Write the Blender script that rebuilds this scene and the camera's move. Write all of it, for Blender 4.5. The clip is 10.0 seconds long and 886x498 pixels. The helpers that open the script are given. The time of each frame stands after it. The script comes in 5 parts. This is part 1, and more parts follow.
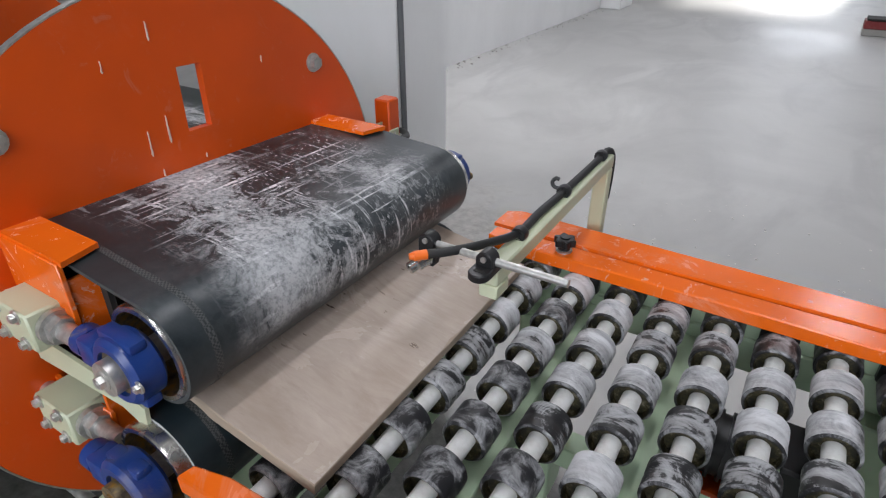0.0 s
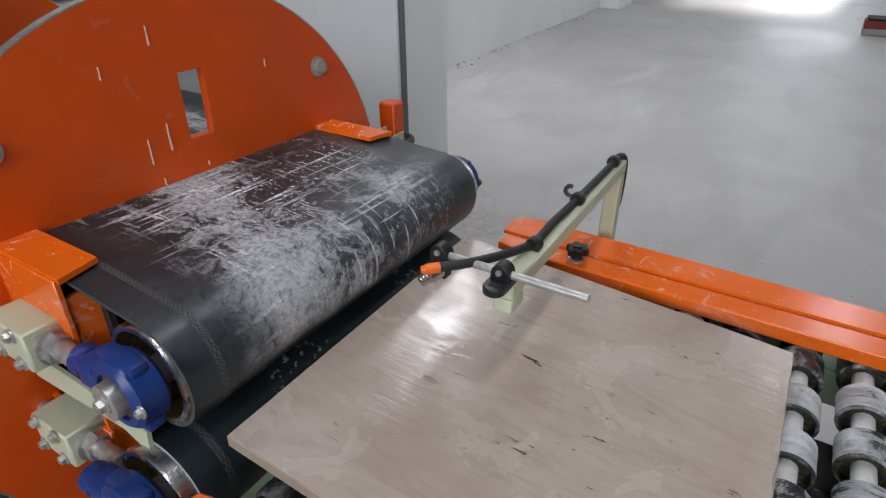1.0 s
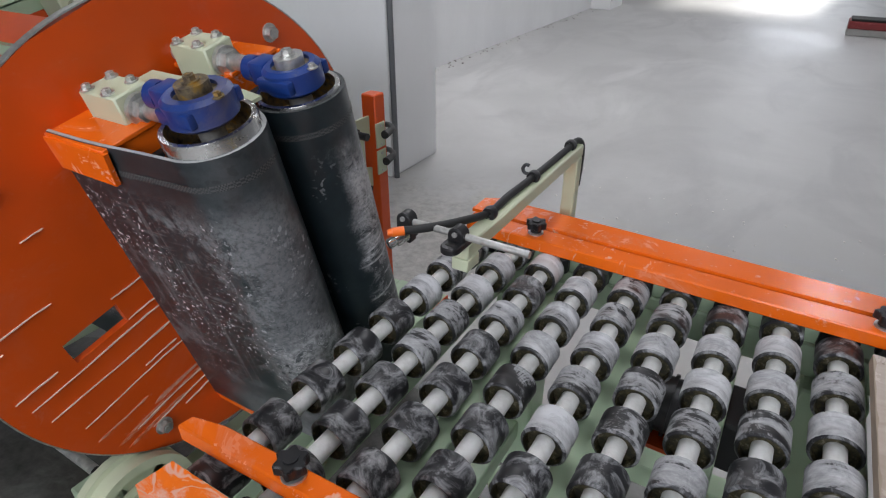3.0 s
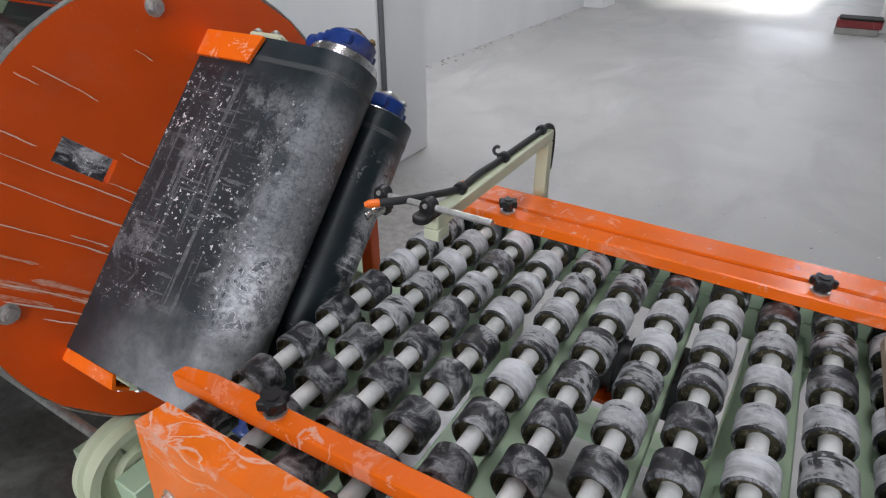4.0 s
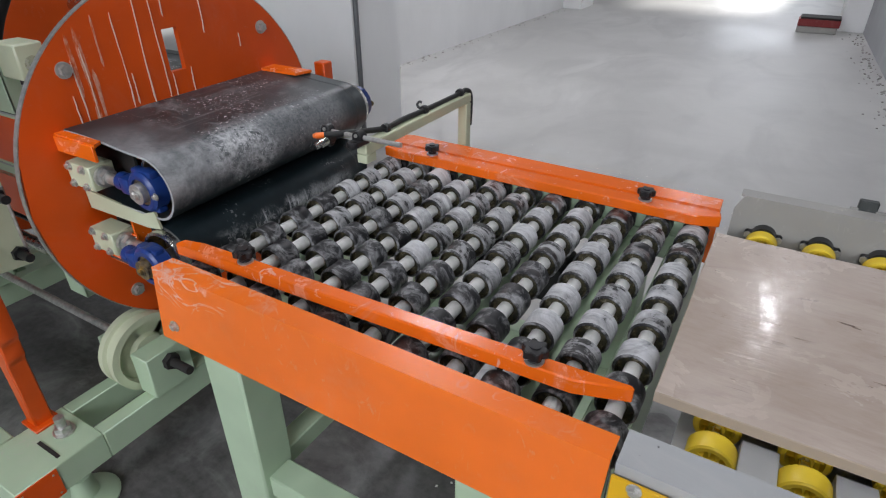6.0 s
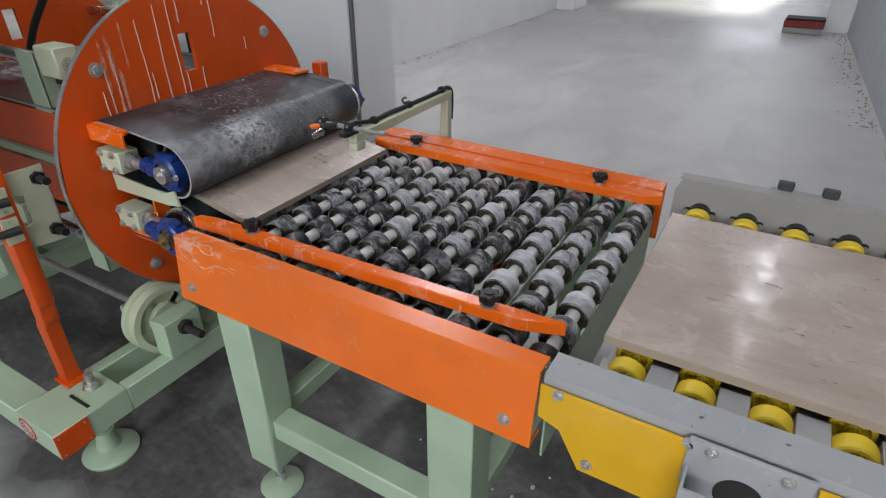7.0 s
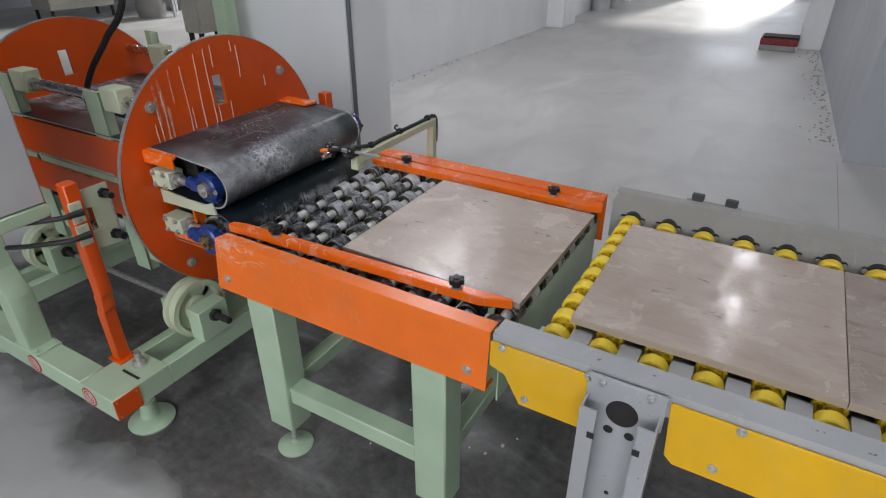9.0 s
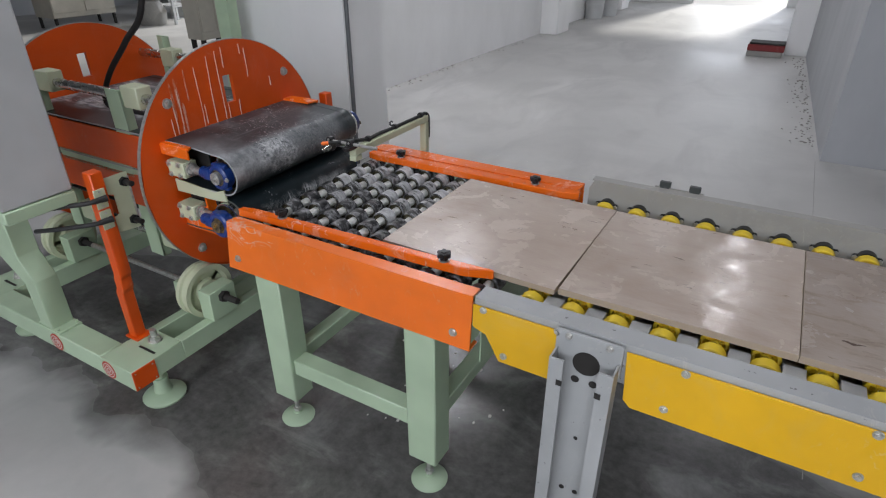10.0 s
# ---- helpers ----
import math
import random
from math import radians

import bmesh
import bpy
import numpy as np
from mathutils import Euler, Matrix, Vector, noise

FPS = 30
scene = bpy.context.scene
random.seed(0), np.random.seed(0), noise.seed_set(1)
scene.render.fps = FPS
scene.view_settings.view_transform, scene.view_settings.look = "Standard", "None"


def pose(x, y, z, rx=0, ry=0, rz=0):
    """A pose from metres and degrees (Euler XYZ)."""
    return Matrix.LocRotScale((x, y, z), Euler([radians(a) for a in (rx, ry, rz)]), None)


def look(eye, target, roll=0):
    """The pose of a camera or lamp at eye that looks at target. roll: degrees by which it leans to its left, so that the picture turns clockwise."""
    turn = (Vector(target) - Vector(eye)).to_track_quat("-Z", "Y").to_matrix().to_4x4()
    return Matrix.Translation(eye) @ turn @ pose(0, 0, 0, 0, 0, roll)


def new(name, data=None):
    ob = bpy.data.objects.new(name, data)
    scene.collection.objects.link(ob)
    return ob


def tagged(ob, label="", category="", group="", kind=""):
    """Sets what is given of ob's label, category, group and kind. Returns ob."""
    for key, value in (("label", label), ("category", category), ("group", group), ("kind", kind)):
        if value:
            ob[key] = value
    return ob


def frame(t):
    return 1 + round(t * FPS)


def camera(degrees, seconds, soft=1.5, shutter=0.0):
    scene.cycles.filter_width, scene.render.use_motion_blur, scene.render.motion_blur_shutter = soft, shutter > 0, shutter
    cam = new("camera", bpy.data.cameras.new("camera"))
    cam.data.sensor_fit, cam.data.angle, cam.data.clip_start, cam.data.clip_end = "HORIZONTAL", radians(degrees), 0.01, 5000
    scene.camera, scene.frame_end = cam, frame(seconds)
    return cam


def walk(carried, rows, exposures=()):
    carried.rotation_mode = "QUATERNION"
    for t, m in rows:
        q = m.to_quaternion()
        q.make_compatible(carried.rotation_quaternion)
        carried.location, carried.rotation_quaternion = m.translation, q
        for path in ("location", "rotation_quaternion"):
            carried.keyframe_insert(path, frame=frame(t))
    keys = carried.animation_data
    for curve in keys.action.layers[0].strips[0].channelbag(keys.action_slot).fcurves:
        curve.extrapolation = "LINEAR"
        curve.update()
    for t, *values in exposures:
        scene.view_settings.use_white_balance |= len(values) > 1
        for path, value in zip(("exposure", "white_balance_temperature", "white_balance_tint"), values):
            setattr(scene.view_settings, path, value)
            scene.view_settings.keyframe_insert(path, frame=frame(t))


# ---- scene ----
cam = camera(74.8, 10.0, 1.2)
PATH = [
    (0, (0.014, 0.011, 1.41), (-0.9, 1.472, 0.396), -0.2),
    (0.5, (-0.021, 0.036, 1.406), (-0.934, 1.498, 0.392), -0.3),
    (1, (-0.024, 0.032, 1.409), (-0.934, 1.496, 0.395), -0.3),
    (1.5, (-0.006, 0.019, 1.409), (-0.912, 1.486, 0.395), -0.2),
    (2, (0.028, -0.009, 1.415), (-0.875, 1.459, 0.4), -0.1),
    (3.5, (0.132, -0.081, 1.422), (-0.764, 1.392, 0.409), -0.1),
    (4, (0.187, -0.121, 1.423), (-0.704, 1.354, 0.408), -0.0),
    (4.5, (0.268, -0.179, 1.429), (-0.62, 1.298, 0.415), -0.0),
    (5, (0.36, -0.249, 1.43), (-0.525, 1.231, 0.416), 0.1),
    (5.5, (0.469, -0.337, 1.437), (-0.413, 1.146, 0.427), -0.0),
    (6.8, (0.714, -0.567, 1.484), (-0.169, 0.923, 0.483), -0.2),
    (7, (0.741, -0.599, 1.5), (-0.138, 0.89, 0.494), -0.1),
    (7.5, (0.812, -0.683, 1.556), (-0.067, 0.807, 0.551), -0.1),
    (8, (0.872, -0.76, 1.61), (-0.007, 0.73, 0.607), -0.3),
    (8.5, (0.923, -0.828, 1.649), (0.046, 0.669, 0.654), -0.2),
    (9, (0.973, -0.892, 1.675), (0.092, 0.614, 0.697), -0.2),
    (9.5, (1.036, -0.977, 1.696), (0.155, 0.539, 0.733), -0.2),
    (10, (1.105, -1.064, 1.692), (0.225, 0.455, 0.735), -0.2),
]
walk(cam, [(t, look(eye, target, roll)) for t, eye, target, roll in PATH],
     ((0, -0.12), (0.5, -0.24), (1.5, -0.44), (2.2, -0.44), (3.3, -0.2), (5.6, -0.22), (7, -0.43), (10, -0.46)))

# ---- light ----
world = bpy.data.worlds.new("world")
scene.world = world
world.use_nodes = True
wn = world.node_tree
sky = wn.nodes.new("ShaderNodeTexSky")
sky.sky_type, sky.sun_disc, sky.sun_elevation, sky.sun_rotation = "NISHITA", False, radians(38), radians(20)
wn.nodes["Background"].inputs["Strength"].default_value = 0.12
wn.links.new(sky.outputs[0], wn.nodes["Background"].inputs["Color"])


def area(name, m, sx, sy, power, colour=(1, 1, 1)):
    lamp = bpy.data.lights.new(name, "AREA")
    lamp.shape, lamp.size, lamp.size_y, lamp.energy, lamp.color = "RECTANGLE", sx, sy, power, colour
    ob = new(name, lamp)
    ob.matrix_world = m
    return ob


# low sun through the gates
sun = new("sun", bpy.data.lights.new("sun", "SUN"))
sun.data.energy, sun.data.angle, sun.data.color = 4.5, radians(6), (1, 0.97, 0.92)
sun.matrix_world = look((0.15, 18.2, 3.6), (-0.75, 11.4, -0.11))
# daylight in the gates, boosted at the side; south lamp is added, window unseen
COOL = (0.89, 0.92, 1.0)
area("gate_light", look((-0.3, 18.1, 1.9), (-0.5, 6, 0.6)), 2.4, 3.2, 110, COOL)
area("side_gate_light", look((-9.6, 11.9, 1.7), (-8.2, 6.5, 0.0)), 3.6, 2.8, 300, COOL)
area("window_light", look((1.0, -5.9, 3.4), (-0.8, 1.5, 0.6)), 7.0, 1.7, 455, COOL)
# the first two answer glints on the slabs, the other four are added fill
STRIPS = ((-2.55, 4.75, 104), (1.10, 7.7, 32), (-0.6, 11.6, 46), (-0.4, 1.2, 52), (1.1, -1.7, 44), (-6.5, 3.0, 20))
for lx, ly, pw in STRIPS:
    area("tube_light", look((lx, ly, 4.62), (lx, ly + 0.001, 0)), 0.12 if pw < 40 else 0.60 if pw > 100 else 0.30, 2.4, pw, (0.925, 0.93, 1.0))
scene.view_settings.exposure = 0.0

# ---- materials ----


def material(name, colour, rough=0.5, metal=0.0):
    m = bpy.data.materials.new(name)
    m.use_nodes = True
    b = m.node_tree.nodes["Principled BSDF"]
    b.inputs["Base Color"].default_value = (*colour, 1)
    b.inputs["Roughness"].default_value = rough
    b.inputs["Metallic"].default_value = metal
    return m


class Net:
    """Short spellings for node graphs."""

    def __init__(self, m):
        self.t = m.node_tree
        self.b = self.t.nodes["Principled BSDF"]

    def node(self, kind, **kw):
        n = self.t.nodes.new(kind)
        for k, v in kw.items():
            n.inputs[k].default_value = v
        return n

    def link(self, a, b):
        self.t.links.new(a, b)

    def coords(self, scale=(1, 1, 1), rot=(0, 0, 0), shift=None):
        c = self.t.nodes.new("ShaderNodeTexCoord")
        mp = self.t.nodes.new("ShaderNodeMapping")
        mp.inputs["Scale"].default_value = scale
        mp.inputs["Rotation"].default_value = rot
        self.link(c.outputs["Object"], mp.inputs["Vector"])
        if shift is not None:
            self.link(shift, mp.inputs["Location"])
        return mp.outputs[0]

    def noise(self, vec, scale, detail=4.0, rough=0.6, distortion=0.0):
        n = self.node("ShaderNodeTexNoise", Scale=scale, Detail=detail, Roughness=rough, Distortion=distortion)
        self.link(vec, n.inputs["Vector"])
        return n.outputs["Fac"]

    def ramp(self, fac, *stops):
        r = self.t.nodes.new("ShaderNodeValToRGB")
        els = r.color_ramp.elements
        while len(els) < len(stops):
            els.new(0.5)
        for e, (p, c) in zip(els, stops):
            e.position = p
            e.color = (*c, 1) if isinstance(c, tuple) else (c, c, c, 1)
        self.link(fac, r.inputs["Fac"])
        return r.outputs["Color"]

    def math(self, op, a, b=None, clamp=False):
        n = self.t.nodes.new("ShaderNodeMath")
        n.operation, n.use_clamp = op, clamp
        for i, v in enumerate((a, b)):
            if v is None:
                continue
            if isinstance(v, (int, float)):
                n.inputs[i].default_value = v
            else:
                self.link(v, n.inputs[i])
        return n.outputs[0]

    def mix(self, fac, a, b, mode="MIX"):
        n = self.t.nodes.new("ShaderNodeMix")
        n.data_type, n.blend_type = "RGBA", mode
        for i, v in ((0, fac), (6, a), (7, b)):
            if isinstance(v, tuple):
                n.inputs[i].default_value = (*v, 1)
            elif isinstance(v, (int, float)):
                n.inputs[i].default_value = v
            else:
                self.link(v, n.inputs[i])
        return n.outputs[2]

    def bump(self, height, strength=0.3, distance=0.002):
        n = self.node("ShaderNodeBump", Strength=strength, Distance=distance)
        self.link(height, n.inputs["Height"])
        self.link(n.outputs[0], self.b.inputs["Normal"])

    def colour(self, c):
        self.link(c, self.b.inputs["Base Color"])

    def rough(self, r):
        self.link(r, self.b.inputs["Roughness"])

    def random(self):
        return self.t.nodes.new("ShaderNodeObjectInfo").outputs["Random"]

    def axis(self, vec, which):
        s = self.t.nodes.new("ShaderNodeSeparateXYZ")
        self.link(vec, s.inputs[0])
        return s.outputs[which]


def painted(name, colour, rough=0.38, dirt=(0.62, 0.58, 0.52), dirty=0.35, chips=None):
    """Sprayed paint with orange-peel, dried stone slurry and faint scuffs."""
    m = material(name, colour, rough)
    n = Net(m)
    v = n.coords()
    tone = n.ramp(n.noise(v, 3.1, 3), (0.3, tuple(c * 0.86 for c in colour)), (0.7, tuple(min(1, c * 1.08) for c in colour)))
    specks = n.ramp(n.noise(v, 46, 4, 0.7), (0.63, 0.0), (0.76, 1.0))
    smear = n.ramp(n.noise(n.coords((1, 1, 1), (0.4, 0.2, 0.7)), 5.5, 6, 0.7, 0.8), (0.56, 0.0), (0.78, 1.0))
    splash = n.math("MULTIPLY", n.ramp(n.noise(n.coords((1.6, 1, 0.8)), 15, 5, 0.7, 1.6), (0.60, 0.0), (0.66, 1.0)), n.ramp(n.noise(v, 2.6, 2), (0.48, 0.0), (0.60, 1.0)))
    fac = n.math("MULTIPLY", n.math("MAXIMUM", n.math("MAXIMUM", n.math("MULTIPLY", specks, 0.6), n.math("MULTIPLY", smear, 0.7)), n.math("MULTIPLY", splash, 1.3)), dirty, True)
    c = n.mix(fac, tone, dirt)
    if chips:
        chip = n.ramp(n.noise(v, 60, 2, 0.5), (0.71, 0.0), (0.74, 1.0))
        c = n.mix(chip, c, chips)
    n.colour(c)
    n.rough(n.math("ADD", n.math("MULTIPLY", fac, 0.5), rough, True))
    n.bump(n.noise(v, 260, 2), 0.06, 0.001)
    return m


ORANGE = painted("orange_paint", (0.86, 0.148, 0.008), 0.22, dirty=0.60)
# the side panel, wiped with white slurry along its top edge and the infeed corner
PANEL = painted("smeared_orange_paint", (0.90, 0.178, 0.010), 0.28, dirty=0.12)
n = Net(PANEL)
before = n.b.inputs["Base Color"].links[0].from_socket
c = n.coords()
px, pz = n.axis(c, 0), n.axis(c, 2)
curl = n.noise(n.coords((1, 1, 1.5), (0.0, 0.35, 0.0)), 7.0, 3, 0.5, 2.2)
line = n.ramp(n.math("ABSOLUTE", n.math("SUBTRACT", curl, 0.5)), (0.010, 1.0), (0.030, 0.0))
near = n.math("ADD", n.ramp(pz, (0.80, 0.0), (0.905, 0.30)), n.math("MULTIPLY", n.ramp(n.math("MULTIPLY", px, -1.0), (0.12, 0.0), (0.38, 0.26)), n.ramp(pz, (0.72, 0.0), (0.84, 1.0))))
sm = n.ramp(n.math("ADD", n.noise(c, 12, 7, 0.75, 0.9), n.math("MULTIPLY", near, 0.42)), (0.77, 0.0), (0.90, 0.6))
line = n.math("MULTIPLY", line, n.ramp(n.math("ADD", near, n.math("MULTIPLY", n.noise(c, 9, 3), 0.4)), (0.53, 0.0), (0.66, 0.55)))
n.colour(n.mix(n.math("MAXIMUM", line, sm), before, (0.70, 0.60, 0.54)))
# the same orange paint with weaker light put into its colour
ORANGE_SHADED = painted("shaded_orange_paint", (0.70, 0.083, 0.003), 0.36, dirty=0.08)
GREEN = painted("pale_green_paint", (0.43, 0.555, 0.385), 0.40, (0.5, 0.5, 0.45), 0.3)
CREAM = painted("pale_cream_green_paint", (0.56, 0.60, 0.42), 0.42, (0.5, 0.5, 0.45), 0.25)
GREY = painted("grey_paint", (0.40, 0.41, 0.41), 0.4, (0.55, 0.53, 0.5), 0.35, (0.1, 0.1, 0.1))
GREY_DULL = painted("dusty_grey_paint", (0.30, 0.292, 0.27), 0.55, (0.5, 0.47, 0.42), 0.6)
YELLOW = painted("yellow_paint", (0.80, 0.45, 0.005), 0.4, (0.7, 0.6, 0.4), 0.2)
YELLOW_PLASTIC = painted("yellow_plastic", (0.86, 0.62, 0.035), 0.42, (0.7, 0.62, 0.4), 0.4)
BLUE = painted("blue_enamel", (0.010, 0.040, 0.20), 0.33, (0.30, 0.22, 0.08), 0.5)
CABINET_GREY = painted("light_grey_cabinet_paint", (0.50, 0.51, 0.51), 0.5, (0.6, 0.6, 0.58), 0.1)
BLACK = material("black_plastic", (0.012, 0.012, 0.013), 0.42)
RUBBER_HOSE = material("black_rubber_hose", (0.018, 0.018, 0.018), 0.55)
DARK = material("dark_inside", (0.02, 0.018, 0.016), 0.8)
NOZZLE = material("orange_plastic_tip", (0.85, 0.16, 0.015), 0.4)
RED = painted("red_sticker", (0.45, 0.05, 0.02), 0.5)
DULL_RED = painted("dull_red_paint", (0.20, 0.018, 0.018), 0.6, dirty=0.15)
WHITE = material("white_print", (0.72, 0.7, 0.66), 0.5)
SLURRY = material("dried_white_slurry", (0.74, 0.55, 0.45), 0.8)
PINK_SLURRY = material("thin_pinkish_slurry", (0.70, 0.26, 0.16), 0.75)
n = Net(PINK_SLURRY)
n.colour(n.ramp(n.noise(n.coords((1, 3, 1)), 34, 5, 0.7), (0.40, (0.62, 0.10, 0.012)), (0.60, (0.70, 0.36, 0.26))))

STEEL = material("bright_steel", (0.62, 0.61, 0.59), 0.24, 1.0)
n = Net(STEEL)
n.rough(n.ramp(n.noise(n.coords((1, 1, 1)), 40, 3), (0.3, 0.22), (0.8, 0.32)))
ZINC = material("zinc_plated_steel", (0.50, 0.50, 0.48), 0.38, 0.8)
n = Net(ZINC)
n.colour(n.ramp(n.noise(n.coords(), 70, 3), (0.3, (0.44, 0.44, 0.42)), (0.7, (0.70, 0.69, 0.66))))
RUSTY = material("greasy_brown_steel", (0.16, 0.10, 0.05), 0.5, 0.6)
n = Net(RUSTY)
n.colour(n.ramp(n.noise(n.coords(), 60, 4), (0.35, (0.08, 0.06, 0.045)), (0.5, (0.22, 0.17, 0.1)), (0.68, (0.42, 0.24, 0.04))))

# white plastic sleeves on the roller shafts
SLEEVE = material("white_sleeve", (0.76, 0.76, 0.73), 0.45)
n = Net(SLEEVE)
n.colour(n.ramp(n.noise(n.coords(), 35, 4), (0.3, (0.70, 0.69, 0.66)), (0.55, (0.88, 0.88, 0.86))))

# black rubber rings coated unevenly with stone dust
RING = material("dusty_rubber", (0.03, 0.03, 0.03), 0.6)
n = Net(RING)
rnd = n.random()
shift = n.t.nodes.new("ShaderNodeCombineXYZ")
n.link(n.math("MULTIPLY", rnd, 37.0), shift.inputs[0])
n.link(n.math("MULTIPLY", rnd, 91.0), shift.inputs[1])
v = n.coords((1, 1, 1), (0, 0, 0), shift.outputs[0])
va = n.coords((0.30, 2.6, 0.30), (0, 0, 0), shift.outputs[0])
bands = n.noise(va, 15, 7, 0.72, 1.1)
blot = n.noise(v, 19, 9, 0.72, 0.9)
mixed = n.math("ADD", n.math("MULTIPLY", bands, 0.44), n.math("MULTIPLY", blot, 0.58))
lift = n.math("ADD", mixed, n.math("MULTIPLY", n.math("SUBTRACT", rnd, 0.5), 0.16))
dust = n.ramp(lift, (0.440, 0.0), (0.470, 0.45), (0.53, 0.66), (0.62, 1.0))
n.colour(n.mix(dust, (0.015, 0.015, 0.016), (0.55, 0.555, 0.565)))
n.rough(n.ramp(dust, (0.0, 0.42), (1.0, 0.9)))
n.bump(lift, 0.35, 0.002)
RING_DARK = material("dark_rubber", (0.022, 0.022, 0.023), 0.55)
n = Net(RING_DARK)
rnd = n.random()
shift = n.t.nodes.new("ShaderNodeCombineXYZ")
n.link(n.math("MULTIPLY", rnd, 53.0), shift.inputs[0])
v = n.coords((1, 1, 1), (0, 0, 0), shift.outputs[0])
dust = n.ramp(n.noise(v, 26, 6, 0.7, 0.8), (0.47, 0.0), (0.56, 0.35), (0.70, 0.9))
n.colour(n.mix(dust, (0.016, 0.016, 0.018), (0.46, 0.465, 0.475)))
n.rough(n.ramp(dust, (0.0, 0.38), (1.0, 0.85)))
n.bump(dust, 0.25, 0.001)
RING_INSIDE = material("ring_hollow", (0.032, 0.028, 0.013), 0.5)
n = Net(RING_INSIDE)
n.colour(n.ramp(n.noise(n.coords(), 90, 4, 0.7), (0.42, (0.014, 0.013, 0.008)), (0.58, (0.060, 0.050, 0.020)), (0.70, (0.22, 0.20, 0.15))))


def belt_material(name, seed, front, up, lines, patches, cells, drop, veil):
    """Dark green-black rubber; the outer run and the nose carry chalky residue: scratches, crusts, bubbles and drops."""
    m = material(name, (0.02, 0.027, 0.031), 0.42)
    n = Net(m)
    c = n.coords()
    x, y, z = n.axis(c, 0), n.axis(c, 1), n.axis(c, 2)
    sh = n.t.nodes.new("ShaderNodeVectorMath")
    sh.inputs[1].default_value = (seed, seed * 1.7, 0)
    n.link(c, sh.inputs[0])
    v = sh.outputs[0]

    def stretched(sx, sy, sz):
        mp = n.t.nodes.new("ShaderNodeMapping")
        mp.inputs["Scale"].default_value = (sx, sy, sz)
        n.link(v, mp.inputs["Vector"])
        return mp.outputs[0]

    big = n.noise(v, 4.2, 3, 0.55)
    grit = n.noise(v, 130, 3, 0.7)
    # the inner run, which presses on the stone, is wiped nearly clean
    outer = n.ramp(n.math("ADD", n.math("MULTIPLY", z, float(up)), n.math("MULTIPLY", n.math("SUBTRACT", n.noise(v, 13, 5, 0.7), 0.5), 0.09)), (0.052, 0.0), (0.085, 1.0))
    mid = n.ramp(n.math("ADD", n.math("ABSOLUTE", n.math("SUBTRACT", y, 0.02 * up)), n.math("MULTIPLY", n.math("SUBTRACT", n.noise(v, 10, 5), 0.5), 0.10)), (0.20, 1.0), (0.275, 0.0))
    zone_all = n.math("MULTIPLY", mid, outer)
    nose = n.math("SUBTRACT", 1.0, n.math("MULTIPLY", n.math("ABSOLUTE", n.math("SUBTRACT", x, front)), 6.5), True)
    across = n.ramp(n.noise(stretched(85, 3.2, 8), 1.0, 4, 0.55, 0.15), (0.578, 0.0), (0.600, 1.0))
    along = n.ramp(n.noise(stretched(11, 120, 8), 1.0, 3, 0.5, 0.15), (0.595, 0.0), (0.635, 0.9))
    zone = n.ramp(n.noise(v, 6.5, 3), (0.36, 0.0), (0.56, 1.0))
    a = n.math("MULTIPLY", n.math("MULTIPLY", n.math("MAXIMUM", across, along), n.ramp(grit, (0.36, 0.35), (0.58, 1.0))), n.math("MULTIPLY", zone, lines))
    crust_n = n.noise(v, 19, 12, 0.84, 0.6)
    push = n.math("ADD", n.math("MULTIPLY", nose, 0.11), n.math("MULTIPLY", n.math("SUBTRACT", big, 0.5), 0.66))
    if lines > 0.8:
        run = n.math("ADD", n.math("MULTIPLY", n.math("ADD", x, 0.60), -0.42), -0.155)
        band = n.math("SUBTRACT", 1.0, n.math("MULTIPLY", n.math("ABSOLUTE", n.math("SUBTRACT", y, run)), 8.0), True)
        blob = n.math("SUBTRACT", 1.0, n.math("ADD", n.math("MULTIPLY", n.math("ABSOLUTE", n.math("SUBTRACT", y, 0.17)), 13.0), n.math("MULTIPLY", n.math("ABSOLUTE", n.math("ADD", x, 0.60)), 8.0)), True)
        push = n.math("ADD", n.math("MULTIPLY", push, 0.55), n.math("MAXIMUM", n.math("MULTIPLY", band, 0.165), n.math("MULTIPLY", blob, 0.15)))
    crust = n.ramp(n.math("ADD", crust_n, push), (0.55, 0.0), (0.585, 0.55), (0.64, 0.85), (0.76, 1.0))
    b = n.math("MULTIPLY", n.math("MULTIPLY", crust, n.ramp(grit, (0.34, 0.45), (0.55, 1.0))), patches)
    vor = n.t.nodes.new("ShaderNodeTexVoronoi")
    vor.feature = "F1"
    vor.inputs["Scale"].default_value = 52
    nz = n.node("ShaderNodeTexNoise", Scale=26, Detail=6)
    n.link(v, nz.inputs["Vector"])
    sc = n.t.nodes.new("ShaderNodeVectorMath")
    sc.operation = "SCALE"
    sc.inputs["Scale"].default_value = 0.050
    n.link(nz.outputs["Color"], sc.inputs[0])
    warp = n.t.nodes.new("ShaderNodeVectorMath")
    n.link(v, warp.inputs[0])
    n.link(sc.outputs[0], warp.inputs[1])
    n.link(warp.outputs[0], vor.inputs["Vector"])
    rims = n.ramp(vor.outputs["Distance"], (0.31, 0.0), (0.37, 1.0), (0.44, 0.30), (0.62, 0.75))
    holes = n.ramp(n.math("ADD", vor.outputs["Distance"], n.ramp(n.noise(v, 6, 4, 0.6), (0.42, 0.30), (0.60, 0.0))), (0.30, 0.15), (0.42, 1.0))
    broken = n.ramp(n.noise(v, 8, 6, 0.7), (0.38, 0.28), (0.56, 1.0))
